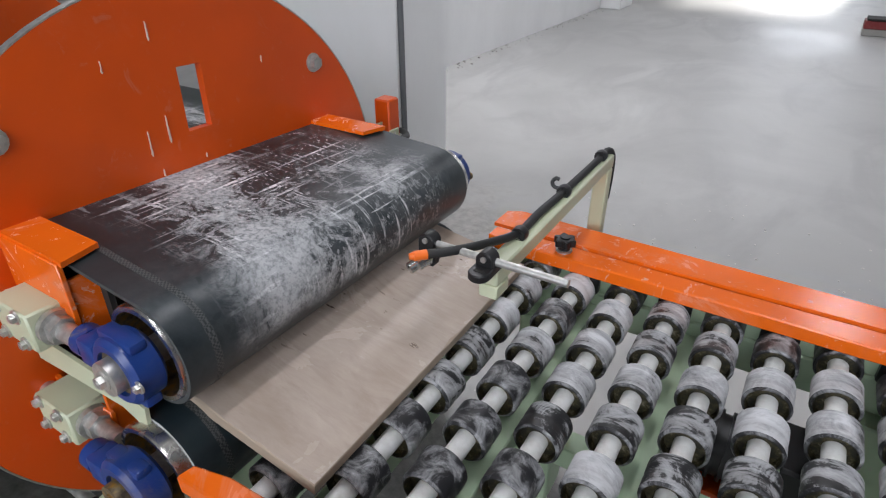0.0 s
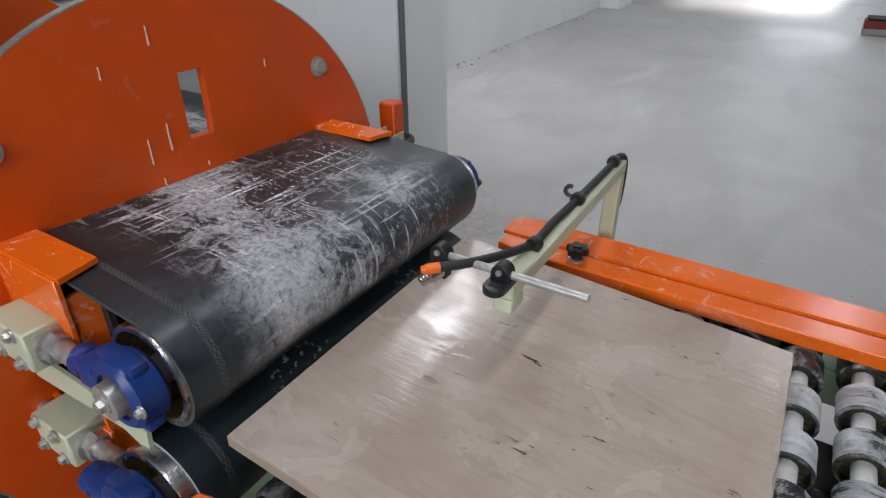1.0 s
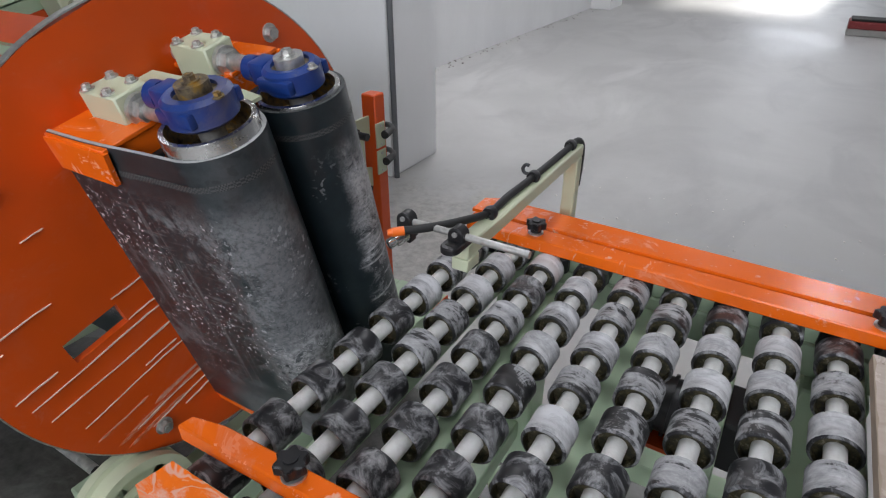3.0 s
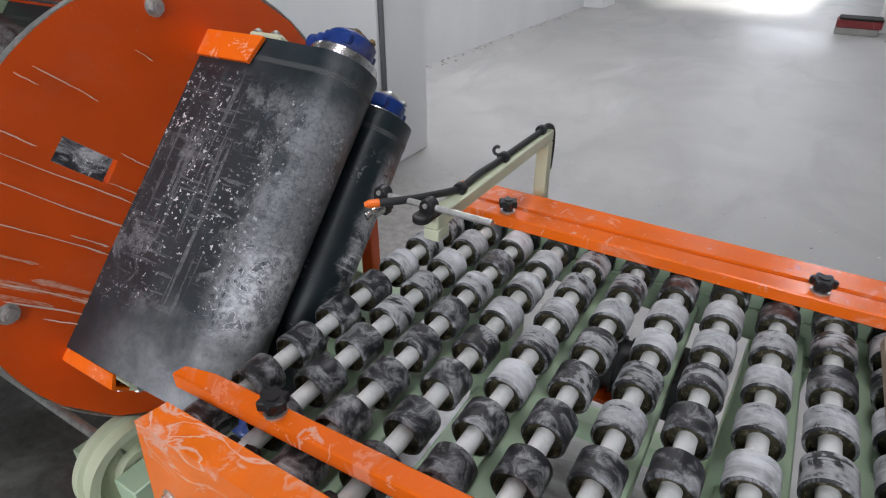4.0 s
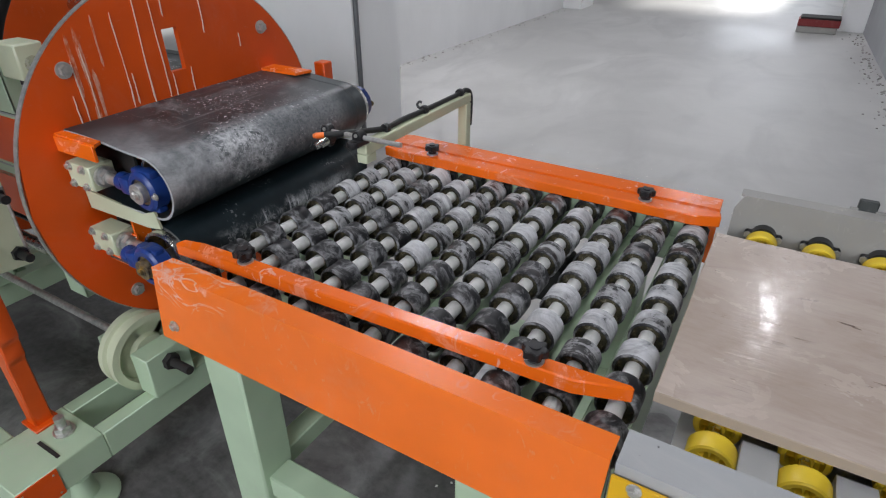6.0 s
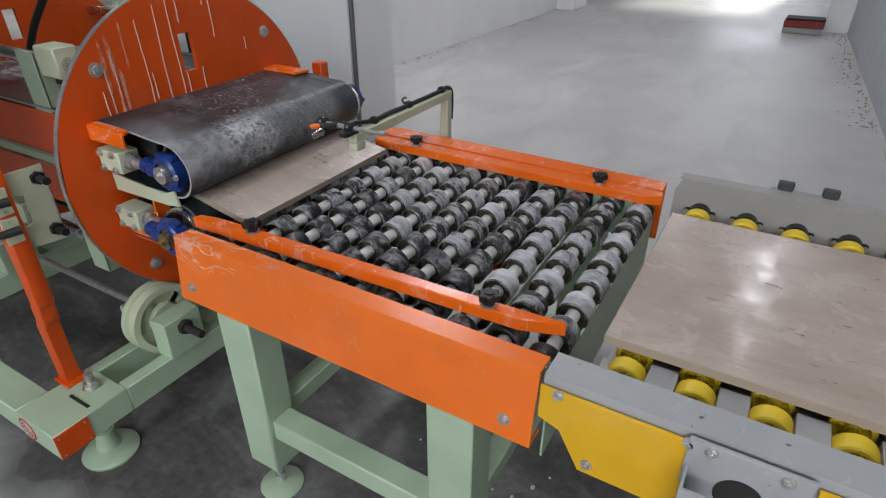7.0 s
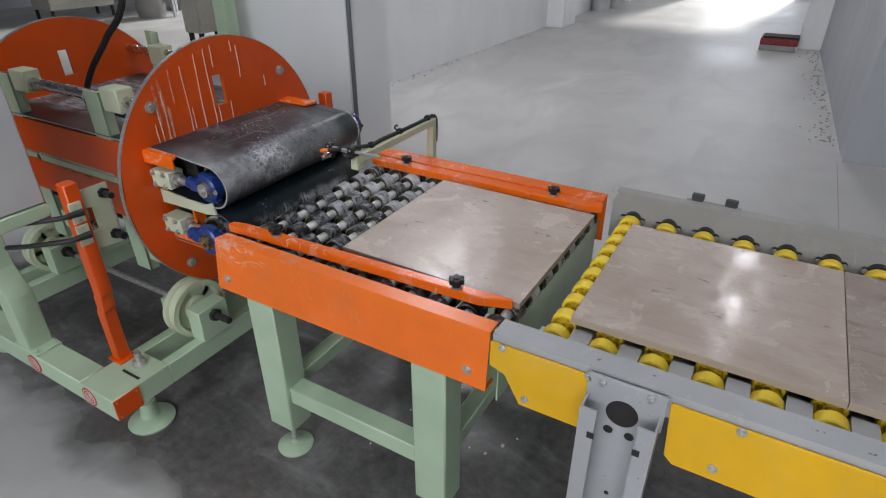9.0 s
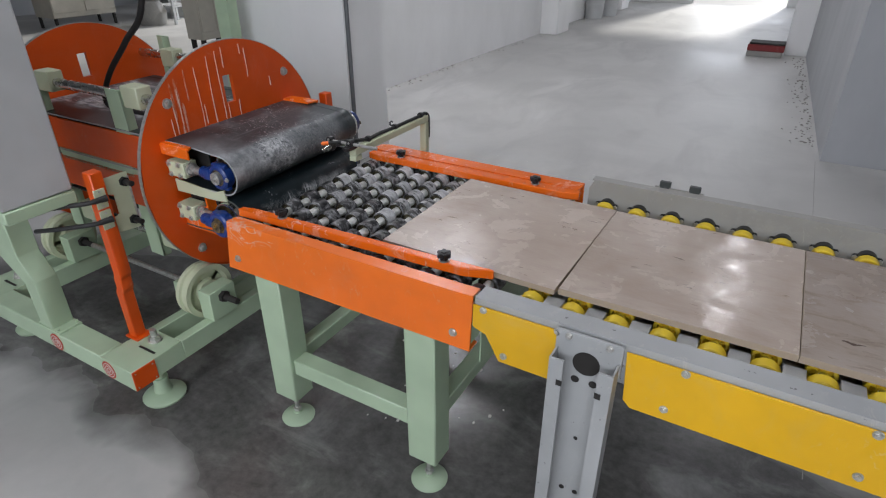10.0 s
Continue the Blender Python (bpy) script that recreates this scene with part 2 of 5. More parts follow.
    tight = n.math("SUBTRACT", 1.0, n.math("MULTIPLY", n.math("ABSOLUTE", n.math("SUBTRACT", x, front)), 12.0), True)
    d = n.math("MULTIPLY", n.math("MULTIPLY", n.math("MULTIPLY", rims, n.ramp(grit, (0.36, 0.45), (0.56, 1.0))), broken), n.math("MULTIPLY", n.math("MULTIPLY", tight, cells), n.ramp(y, (-0.30, 0.15 if up < 0 else 1.0), (0.05, 1.0))))
    spots = n.ramp(n.noise(v, 118, 3, 0.55, 0.3), (0.62, 0.0), (0.65, 1.0))
    e = n.math("MULTIPLY", n.math("MULTIPLY", spots, n.math("SUBTRACT", 1.0, n.math("MULTIPLY", tight, 0.8))), n.ramp(n.noise(v, 6, 3), (0.42, 0.0), (0.54, drop)))
    back = n.math("MULTIPLY", n.math("SUBTRACT", -0.93, x), 7.0, True)
    b = n.math("MAXIMUM", b, n.math("MULTIPLY", n.math("MULTIPLY", n.ramp(n.noise(stretched(9, 34, 8), 1.0, 7, 0.75, 0.6), (0.44, 0.0), (0.60, 1.0)), back), 0.75))
    marks = n.math("MULTIPLY", n.math("MAXIMUM", n.math("MAXIMUM", a, b), n.math("MAXIMUM", d, e)), zone_all)
    # grey film on the nose, the rubber's gloss painted in with it
    film_sheen = n.math("MULTIPLY", n.math("MULTIPLY", n.ramp(n.noise(v, 9, 8, 0.75), (0.36, 0.0), (0.72, 0.6)), n.math("ADD", n.math("MULTIPLY", n.math("MULTIPLY", n.math("MULTIPLY", tight, holes), veil), n.ramp(y, (-0.10, 0.16 if up < 0 else 1.0), (0.30, 1.0))), 0.05)), outer)
    if up < 0:
        # a thin grey film over the belt's end beside the bracket
        end = n.ramp(n.math("ADD", y, n.math("MULTIPLY", n.math("SUBTRACT", n.noise(v, 9, 5, 0.65), 0.5), 0.16)), (0.19, 0.0), (0.31, 1.0))
        film_sheen = n.math("ADD", film_sheen, n.math("MULTIPLY", n.math("MULTIPLY", end, n.ramp(n.noise(v, 16, 8, 0.7, 0.5), (0.34, 0.15), (0.62, 0.46))), n.math("MULTIPLY", outer, n.math("SUBTRACT", 1.0, n.math("MULTIPLY", n.math("SUBTRACT", front, x), 3.2), True))))
    # a few splashes left on the wiped run near the nose
    splash = n.math("MULTIPLY", n.math("MAXIMUM", n.ramp(n.noise(v, 24, 9, 0.8, 0.8), (0.66, 0.0), (0.76, 0.5)), n.math("MULTIPLY", n.ramp(n.noise(v, 95, 2, 0.5), (0.60, 0.0), (0.63, 1.0)), 0.6)), n.ramp(n.noise(v, 7, 3), (0.50, 0.0), (0.62, 1.0)))
    fac = n.math("ADD", n.math("MAXIMUM", marks, n.math("MULTIPLY", n.math("MULTIPLY", splash, nose), mid)), film_sheen, True)
    rubber = n.ramp(n.noise(v, 14, 4), (0.3, (0.008, 0.014, 0.017)), (0.75, (0.018, 0.029, 0.034)))
    n.colour(n.mix(fac, rubber, (0.62, 0.625, 0.635)))
    n.rough(n.ramp(fac, (0.0, 0.36), (0.6, 0.80)))
    n.b.inputs["Specular IOR Level"].default_value = 0.48
    n.bump(n.math("ADD", fac, n.math("MULTIPLY", n.noise(v, 420, 2), 0.12)), 0.24, 0.0012)
    return m


BELT_A = belt_material("belt_streaked", 3.7, -0.60, 1, 1.0, 0.72, 0.2, 0.8, 0.14)
BELT_B = belt_material("belt_crusted", 11.3, -0.555, -1, 0.16, 0.26, 1.15, 1.0, 0.55)

# damp polished travertine, veins along the travel
def stone_material(name, seed, tint, grain):
    """Pinkish beige stone: soft clouds, faint short bands along the travel, a few clustered brown pits, a damp film."""
    m = material(name, (0.45, 0.37, 0.31), 0.3)
    n = Net(m)
    c = n.coords()
    v = n.t.nodes.new("ShaderNodeVectorMath")
    v.inputs[1].default_value = (seed, seed * 0.6, 0)
    n.link(c, v.inputs[0])
    v = v.outputs[0]

    def stretched(sx, sy, turn=0.0):
        mp = n.t.nodes.new("ShaderNodeMapping")
        mp.inputs["Scale"].default_value = (sx, sy, 4)
        mp.inputs["Rotation"].default_value = (0, 0, turn)
        n.link(v, mp.inputs["Vector"])
        return mp.outputs[0]

    k = tint
    cloud = n.noise(v, 3.4, 5, 0.6, 0.7)
    band = n.noise(stretched(2.6, 8.5, 0.07), 2.2, 8, 0.72, 0.9)
    fine = n.noise(stretched(14, 60, 0.07), 1.6, 4, 0.7)
    col = n.ramp(cloud, (0.32, (0.395 * k, 0.318 * k, 0.262 * k)), (0.52, (0.462 * k, 0.385 * k, 0.328 * k)), (0.70, (0.515 * k, 0.440 * k, 0.385 * k)))
    col = n.mix(n.ramp(band, (0.36, grain), (0.50, 0.0)), col, (0.275 * k, 0.205 * k, 0.160 * k))
    col = n.mix(n.ramp(band, (0.56, 0.0), (0.74, 0.35)), col, (0.56 * k, 0.49 * k, 0.435 * k))
    col = n.mix(n.ramp(fine, (0.35, 0.16), (0.65, 0.0)), col, (0.26 * k, 0.20 * k, 0.16 * k))
    place = n.ramp(n.noise(v, 4.6, 2), (0.50, 0.0), (0.57, 1.0))
    pit = n.math("MULTIPLY", n.ramp(n.noise(stretched(10.5, 40, 0.05), 1.25, 5, 0.6, 0.5), (0.640, 0.0), (0.656, 1.0)), place)
    speck = n.math("MULTIPLY", n.ramp(n.noise(stretched(38, 80), 1.2, 2, 0.5), (0.735, 0.0), (0.755, 0.7)), n.ramp(n.noise(v, 7, 2), (0.5, 0.0), (0.55, 1.0)))
    pit = n.math("MAXIMUM", pit, speck)
    col = n.mix(pit, col, (0.085, 0.055, 0.04))
    n.colour(col)
    damp = n.noise(v, 7, 5, 0.65, 0.5)
    n.rough(n.ramp(damp, (0.40, 0.07), (0.62, 0.34)))
    ripple = n.noise(stretched(9, 60, 0.05), 1.5, 4, 0.6, 0.6)
    n.bump(n.math("ADD", n.math("ADD", ripple, n.math("MULTIPLY", n.noise(v, 14, 2), 0.9)), n.math("MULTIPLY", pit, -1.2)), 0.21, 0.0026)
    return m


STONE_A = stone_material("travertine_damp", 2.0, 1.04, 0.30)
STONE_B = stone_material("travertine_fresh", 7.3, 1.10, 0.22)
STONE_C = stone_material("travertine_brown", 15.1, 0.80, 0.75)
STONE_EDGE = material("sawn_stone_edge", (0.36, 0.29, 0.22), 0.75)

# power-trowelled concrete, worn and dusty
CONCRETE = material("concrete_floor", (0.42, 0.42, 0.41), 0.5)
n = Net(CONCRETE)
c = n.coords()
clouds = n.noise(c, 0.6, 5, 0.55, 0.8)
streak = n.noise(n.coords((1.3, 0.6, 1), (0, 0, 0.35)), 1.1, 5, 0.58, 1.0)
fine = n.noise(c, 26, 5, 0.7)
col = n.ramp(clouds, (0.32, (0.41, 0.405, 0.392)), (0.52, (0.495, 0.488, 0.472)), (0.70, (0.575, 0.568, 0.55)))
col = n.mix(n.ramp(streak, (0.36, 0.5), (0.52, 0.0)), col, (0.36, 0.355, 0.35))
col = n.mix(n.math("MULTIPLY", fine, 0.25), col, (0.55, 0.55, 0.53))
dots = n.ramp(n.noise(c, 42, 2, 0.5), (0.73, 0.0), (0.76, 1.0))
col = n.mix(n.math("MULTIPLY", dots, n.ramp(n.noise(c, 1.3, 2), (0.5, 0.0), (0.6, 0.8))), col, (0.66, 0.65, 0.62))
# dried brown slurry on the slab beside the drum
mud = n.math("SQRT", n.math("ADD", n.math("POWER", n.math("ADD", n.axis(c, 0), 1.45), 2.0), n.math("POWER", n.math("MULTIPLY", n.math("SUBTRACT", n.axis(c, 1), 2.1), 0.75), 2.0)))
mud = n.ramp(n.math("ADD", mud, n.math("MULTIPLY", n.math("SUBTRACT", n.noise(c, 4.5, 8, 0.72, 0.6), 0.5), 1.3)), (0.28, 1.0), (0.72, 0.0))
col = n.mix(n.math("MULTIPLY", mud, 0.55), col, n.ramp(n.noise(c, 18, 6, 0.7), (0.38, (0.19, 0.165, 0.14)), (0.62, (0.47, 0.44, 0.40))))
# wet ground round the machine feet, the shade under the machines painted in too
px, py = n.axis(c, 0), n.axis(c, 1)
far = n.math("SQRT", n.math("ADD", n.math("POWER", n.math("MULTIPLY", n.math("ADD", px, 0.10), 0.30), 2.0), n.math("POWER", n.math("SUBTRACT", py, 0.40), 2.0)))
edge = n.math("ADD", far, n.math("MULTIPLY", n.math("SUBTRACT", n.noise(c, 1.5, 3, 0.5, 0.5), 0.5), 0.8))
# a pale stretch beside the drum frame: reflected daylight put into the colour
pale_sheen = n.math("SQRT", n.math("ADD", n.math("POWER", n.math("MULTIPLY", n.math("ADD", px, 1.35), 0.55), 2.0), n.math("POWER", n.math("ADD", py, 1.10), 2.0)))
pale_sheen = n.ramp(n.math("ADD", pale_sheen, n.math("MULTIPLY", n.math("SUBTRACT", n.noise(c, 2.2, 3, 0.5, 0.4), 0.5), 0.55)), (0.84, 1.0), (1.06, 0.0))
wet_shade = n.math("MULTIPLY", n.ramp(edge, (0.74, 1.0), (1.0, 0.0)), n.math("SUBTRACT", 1.0, n.math("MULTIPLY", pale_sheen, 0.92)))
col = n.mix(wet_shade, col, n.ramp(n.noise(n.coords((1, 1.5, 1), (0, 0, 0.5)), 2.3, 6, 0.62, 0.8), (0.36, (0.062, 0.060, 0.058)), (0.52, (0.105, 0.102, 0.098)), (0.68, (0.26, 0.257, 0.25))), "MIX")
n.colour(n.mix(n.math("MULTIPLY", wet_shade, 0.25), col, n.ramp(fine, (0.3, (0.07, 0.07, 0.068)), (0.7, (0.3, 0.29, 0.28)))))
n.rough(n.mix(wet_shade, n.ramp(clouds, (0.3, 0.42), (0.7, 0.62)), (0.22, 0.22, 0.22)))
n.bump(fine, 0.10, 0.0015)

PLASTER = material("painted_plaster", (0.72, 0.72, 0.70), 0.75)
n = Net(PLASTER)
c = n.coords()
n.colour(n.ramp(n.noise(n.coords((1, 1, 0.5)), 1.4, 6, 0.6), (0.3, (0.79, 0.79, 0.785)), (0.7, (0.87, 0.87, 0.865))))
n.bump(n.noise(c, 60, 4), 0.15, 0.002)
# plaster with the east wall's bluish shade in its colour; also limits bounce
SHADED_PLASTER = material("shaded_plaster", (0.56, 0.57, 0.58), 0.8)
n = Net(SHADED_PLASTER)
n.colour(n.ramp(n.noise(n.coords((1, 1, 0.5)), 1.1, 6, 0.6), (0.3, (0.34, 0.35, 0.365)), (0.7, (0.43, 0.44, 0.455))))
n.bump(n.noise(n.coords(), 60, 4), 0.15, 0.002)
# the ceiling is unseen; its dark grey holds down bounced light
UNSEEN_CEILING = material("unseen_ceiling_paint", (0.30, 0.30, 0.30), 0.85)
CONDUIT = material("dark_grey_conduit", (0.13, 0.135, 0.14), 0.5)
TUBE = material("lit_tube", (0.9, 0.9, 0.9), 0.5)
TUBE.node_tree.nodes["Principled BSDF"].inputs["Emission Color"].default_value = (1, 0.985, 0.95, 1)
TUBE.node_tree.nodes["Principled BSDF"].inputs["Emission Strength"].default_value = 8.0

# ---- mesh helpers ----


def box(bm, x0, x1, y0, y1, z0, z1, bevel=0.0, segs=1):
    r = bmesh.ops.create_cube(bm, size=1.0)
    bmesh.ops.scale(bm, vec=(x1 - x0, y1 - y0, z1 - z0), verts=r["verts"])
    bmesh.ops.translate(bm, vec=((x0 + x1) / 2, (y0 + y1) / 2, (z0 + z1) / 2), verts=r["verts"])
    if bevel:
        edges = list({e for v in r["verts"] for e in v.link_edges})
        bmesh.ops.bevel(bm, geom=edges, offset=bevel, segments=segs, affect="EDGES", profile=0.5)
    return r["verts"]


def rod(bm, p, q, r, segs=16, r2=None):
    """A capped round bar from p to q."""
    p, q = Vector(p), Vector(q)
    d = q - p
    m = Matrix.Translation((p + q) / 2) @ d.to_track_quat("Z", "Y").to_matrix().to_4x4()
    bmesh.ops.create_cone(bm, cap_ends=True, cap_tris=False, segments=segs, radius1=r, radius2=r if r2 is None else r2, depth=d.length, matrix=m)


def lathe(bm, profile, p, d, segs=24):
    """Turns (along, radius) pairs round the axis d at p."""
    q = Vector(d).to_track_quat("Z", "Y").to_matrix().to_4x4()
    m = Matrix.Translation(p) @ q
    loops = []
    for a, r in profile:
        loops.append([bm.verts.new(m @ Vector((r * math.cos(2 * math.pi * i / segs), r * math.sin(2 * math.pi * i / segs), a))) for i in range(segs)])
    for u, v in zip(loops, loops[1:]):
        for i in range(segs):
            j = (i + 1) % segs
            bm.faces.new((u[i], u[j], v[j], v[i]))
    return loops


def prism(bm, outline, axis, a, b, bevel=0.0):
    """Extrudes a plane outline along an axis from a to b. The outline's two numbers are the other axes in order."""
    def put(p, s):
        return {"x": (s, p[0], p[1]), "y": (p[0], s, p[1]), "z": (p[0], p[1], s)}[axis]
    lo = [bm.verts.new(put(p, a)) for p in outline]
    hi = [bm.verts.new(put(p, b)) for p in outline]
    k = len(outline)
    faces = [bm.faces.new(lo[::-1]), bm.faces.new(hi)]
    for i in range(k):
        faces.append(bm.faces.new((lo[i], lo[(i + 1) % k], hi[(i + 1) % k], hi[i])))
    bmesh.ops.recalc_face_normals(bm, faces=faces)
    if bevel:
        edges = list({e for f in faces for e in f.edges})
        bmesh.ops.bevel(bm, geom=edges, offset=bevel, segments=1, affect="EDGES")


def sweep(bm, points, r, segs=10):
    """A round tube through points, smoothed between them."""
    pts = [Vector(p) for p in points]
    fine = []
    for i in range(len(pts) - 1):
        a, b, c, d = pts[max(i - 1, 0)], pts[i], pts[i + 1], pts[min(i + 2, len(pts) - 1)]
        for s in range(8):
            t = s / 8
            fine.append(0.5 * (2 * b + (c - a) * t + (2 * a - 5 * b + 4 * c - d) * t * t + (3 * b - a - 3 * c + d) * t ** 3))
    fine.append(pts[-1])
    loops = []
    for i, p in enumerate(fine):
        d = fine[min(i + 1, len(fine) - 1)] - fine[max(i - 1, 0)]
        q = d.to_track_quat("Z", "Y").to_matrix()
        loops.append([bm.verts.new(p + q @ Vector((r * math.cos(2 * math.pi * k / segs), r * math.sin(2 * math.pi * k / segs), 0))) for k in range(segs)])
    for u, v in zip(loops, loops[1:]):
        for k in range(segs):
            j = (k + 1) % segs
            bm.faces.new((u[k], u[j], v[j], v[k]))
    bm.faces.new(loops[0][::-1]), bm.faces.new(loops[-1])


def mesh(name, bm, mats, smooth=40):
    bmesh.ops.recalc_face_normals(bm, faces=bm.faces[:])
    me = bpy.data.meshes.new(name)
    for f in bm.faces:
        f.smooth = True
    if smooth:
        for e in bm.edges:
            if len(e.link_faces) != 2 or e.calc_face_angle(0) > radians(smooth):
                e.smooth = False
    bm.to_mesh(me)
    bm.free()
    for m in mats if isinstance(mats, (list, tuple)) else (mats,):
        me.materials.append(m)
    return me


BASE = {}


def thing(name, base, label, category, group="", kind=""):
    """A thing's Empty at its base; its parts are given in world places."""
    ob = new(name)
    ob.empty_display_size = 0.1
    ob.location = base
    BASE[ob] = Vector(base)
    return tagged(ob, label, category, group, kind)


def part(name, bm, mat, parent, label=""):
    base = BASE[parent]
    bmesh.ops.translate(bm, vec=-base, verts=bm.verts[:])
    ob = new(name, mesh(name, bm, mat))
    ob.parent = parent
    BASE[ob] = base
    return tagged(ob, label)


def solid(name, bm, mat, base, label="", category="", group="", kind=""):
    """A thing of one mesh."""
    bmesh.ops.translate(bm, vec=-Vector(base), verts=bm.verts[:])
    ob = new(name, mesh(name, bm, mat))
    ob.location = base
    BASE[ob] = Vector(base)
    return tagged(ob, label, category, group, kind)


def boxed(*dims, bevel=0.0, segs=1):
    bm = bmesh.new()
    box(bm, *dims, bevel=bevel, segs=segs)
    return bm


def rodded(p, q, r, segs=16):
    bm = bmesh.new()
    rod(bm, p, q, r, segs)
    return bm


def shared(name, data, parent, at, label=""):
    """One more object on mesh data already made, at a place in its parent's space."""
    ob = new(name, data)
    ob.parent = parent
    ob.location = at
    return tagged(ob, label)


def hexbolt(bm, p, d, r=0.012, h=0.009):
    p, d = Vector(p), Vector(d).normalized()
    rod(bm, p, p + d * 0.0025, r * 1.45, 16)
    rod(bm, p + d * 0.0025, p + d * (h + 0.0025), r, 6)
    rod(bm, p + d * (h + 0.0025), p + d * (h + 0.004), r * 0.55, 10)


# ---- the hall ----
WALL_H = 4.8
FLOOR = -0.11
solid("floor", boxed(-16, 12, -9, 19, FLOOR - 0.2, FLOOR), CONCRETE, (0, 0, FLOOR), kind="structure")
# unseen ceiling, cut back in the north-west to let the low sun in
bm = bmesh.new()
prism(bm, [(-16, -9), (12, -9), (12, 19), (-3.62, 19), (-3.62, 12.2), (-16, 12.2)], "z", WALL_H, WALL_H + 0.2)
solid("ceiling", bm, UNSEEN_CEILING, (0, 0, WALL_H), kind="structure")
solid("wall_west", boxed(-3.62, -3.42, 3.34, 19, FLOOR, WALL_H), PLASTER, (-3.5, 9, FLOOR), kind="structure")
solid("wall_west_return", boxed(-3.68, -2.63, 3.00, 3.335, FLOOR, WALL_H), PLASTER, (-3.2, 3.1, FLOOR), kind="structure")
solid("column_1", boxed(-2.63, -2.03, 2.79, 3.33, FLOOR, WALL_H, bevel=0.008), PLASTER, (-2.3, 3.0, FLOOR), kind="structure")
solid("column_2", boxed(-3.42, -3.06, 10.7, 11.4, FLOOR, WALL_H, bevel=0.008), PLASTER, (-3.2, 11, FLOOR), kind="structure")
solid("column_3", boxed(-3.42, -3.06, 15.6, 16.3, FLOOR, WALL_H, bevel=0.008), PLASTER, (-3.2, 16, FLOOR), kind="structure")
bm = bmesh.new()
prism(bm, [(1.555, 4.89), (12, 4.89), (12, 5.19), (1.8, 5.19), (1.7, 19), (1.4, 19), (1.33, 10.4)], "z", FLOOR, WALL_H)
solid("wall_east", bm, SHADED_PLASTER, (5, 4.9, FLOOR), kind="structure")
solid("column_4", boxed(1.0, 1.42, 10.45, 11.1, FLOOR, WALL_H, bevel=0.008), PLASTER, (1.2, 10.7, FLOOR), kind="structure")
bm = bmesh.new()
box(bm, -3.5, -1.7, 18.2, 18.4, FLOOR, WALL_H), box(bm, 0.7, 1.6, 18.2, 18.4, FLOOR, WALL_H), box(bm, -1.7, 0.7, 18.2, 18.4, 3.6, WALL_H)
solid("wall_north", bm, PLASTER, (-1, 18.3, FLOOR), kind="structure")
bm = bmesh.new()
box(bm, -16, -11.6, 12.0, 12.2, FLOOR, WALL_H), box(bm, -6.6, -3.62, 12.0, 12.2, FLOOR, WALL_H), box(bm, -11.6, -6.6, 12.0, 12.2, 4.5, WALL_H), box(bm, -16.2, -16, -9, 12, FLOOR, WALL_H)
solid("wall_far_west", bm, SHADED_PLASTER, (-10, 12, FLOOR), kind="structure")
# unseen wall, its high opening added for the south fill lamp
bm = bmesh.new()
box(bm, -16, -2.6, -6.2, -6.0, FLOOR, WALL_H), box(bm, 4.6, 12, -6.2, -6.0, FLOOR, WALL_H), box(bm, -2.6, 4.6, -6.2, -6.0, FLOOR, 2.5), box(bm, -2.6, 4.6, -6.2, -6.0, 4.3, WALL_H)
solid("wall_south", bm, SHADED_PLASTER, (0, -6.1, FLOOR), kind="structure")
# unseen wall that closes the hall, dark to limit bounce
solid("wall_far_east", boxed(12, 12.2, -6, 5.0, FLOOR, WALL_H), SHADED_PLASTER, (12, 0, FLOOR), kind="structure")
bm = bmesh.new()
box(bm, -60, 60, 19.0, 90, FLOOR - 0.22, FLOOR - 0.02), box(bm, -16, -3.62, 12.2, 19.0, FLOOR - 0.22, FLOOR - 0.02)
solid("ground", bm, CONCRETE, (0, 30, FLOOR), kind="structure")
# joint in the slab floor and a conduit up the column
solid("floor_joint", boxed(1.5185, 1.5215, 0.9, 4.86, FLOOR, FLOOR + 0.003), GREY_DULL, (1.52, 2.6, FLOOR), kind="structure")
solid("conduit", rodded((-2.012, 2.81, FLOOR), (-2.012, 2.81, WALL_H), 0.0175, 14), CONDUIT, (-2.012, 2.81, FLOOR), "grey cable conduit fixed upright on the column", "conduit")

# ---- the turning drum ----
AX, AY, AZ = -0.90, 0.628, 0.82
DISC_R = 0.495
drum = thing("slab_turner_drum", (0, AY, AZ), "orange rotating drum of two discs gripping slabs between paired belts", "drum")


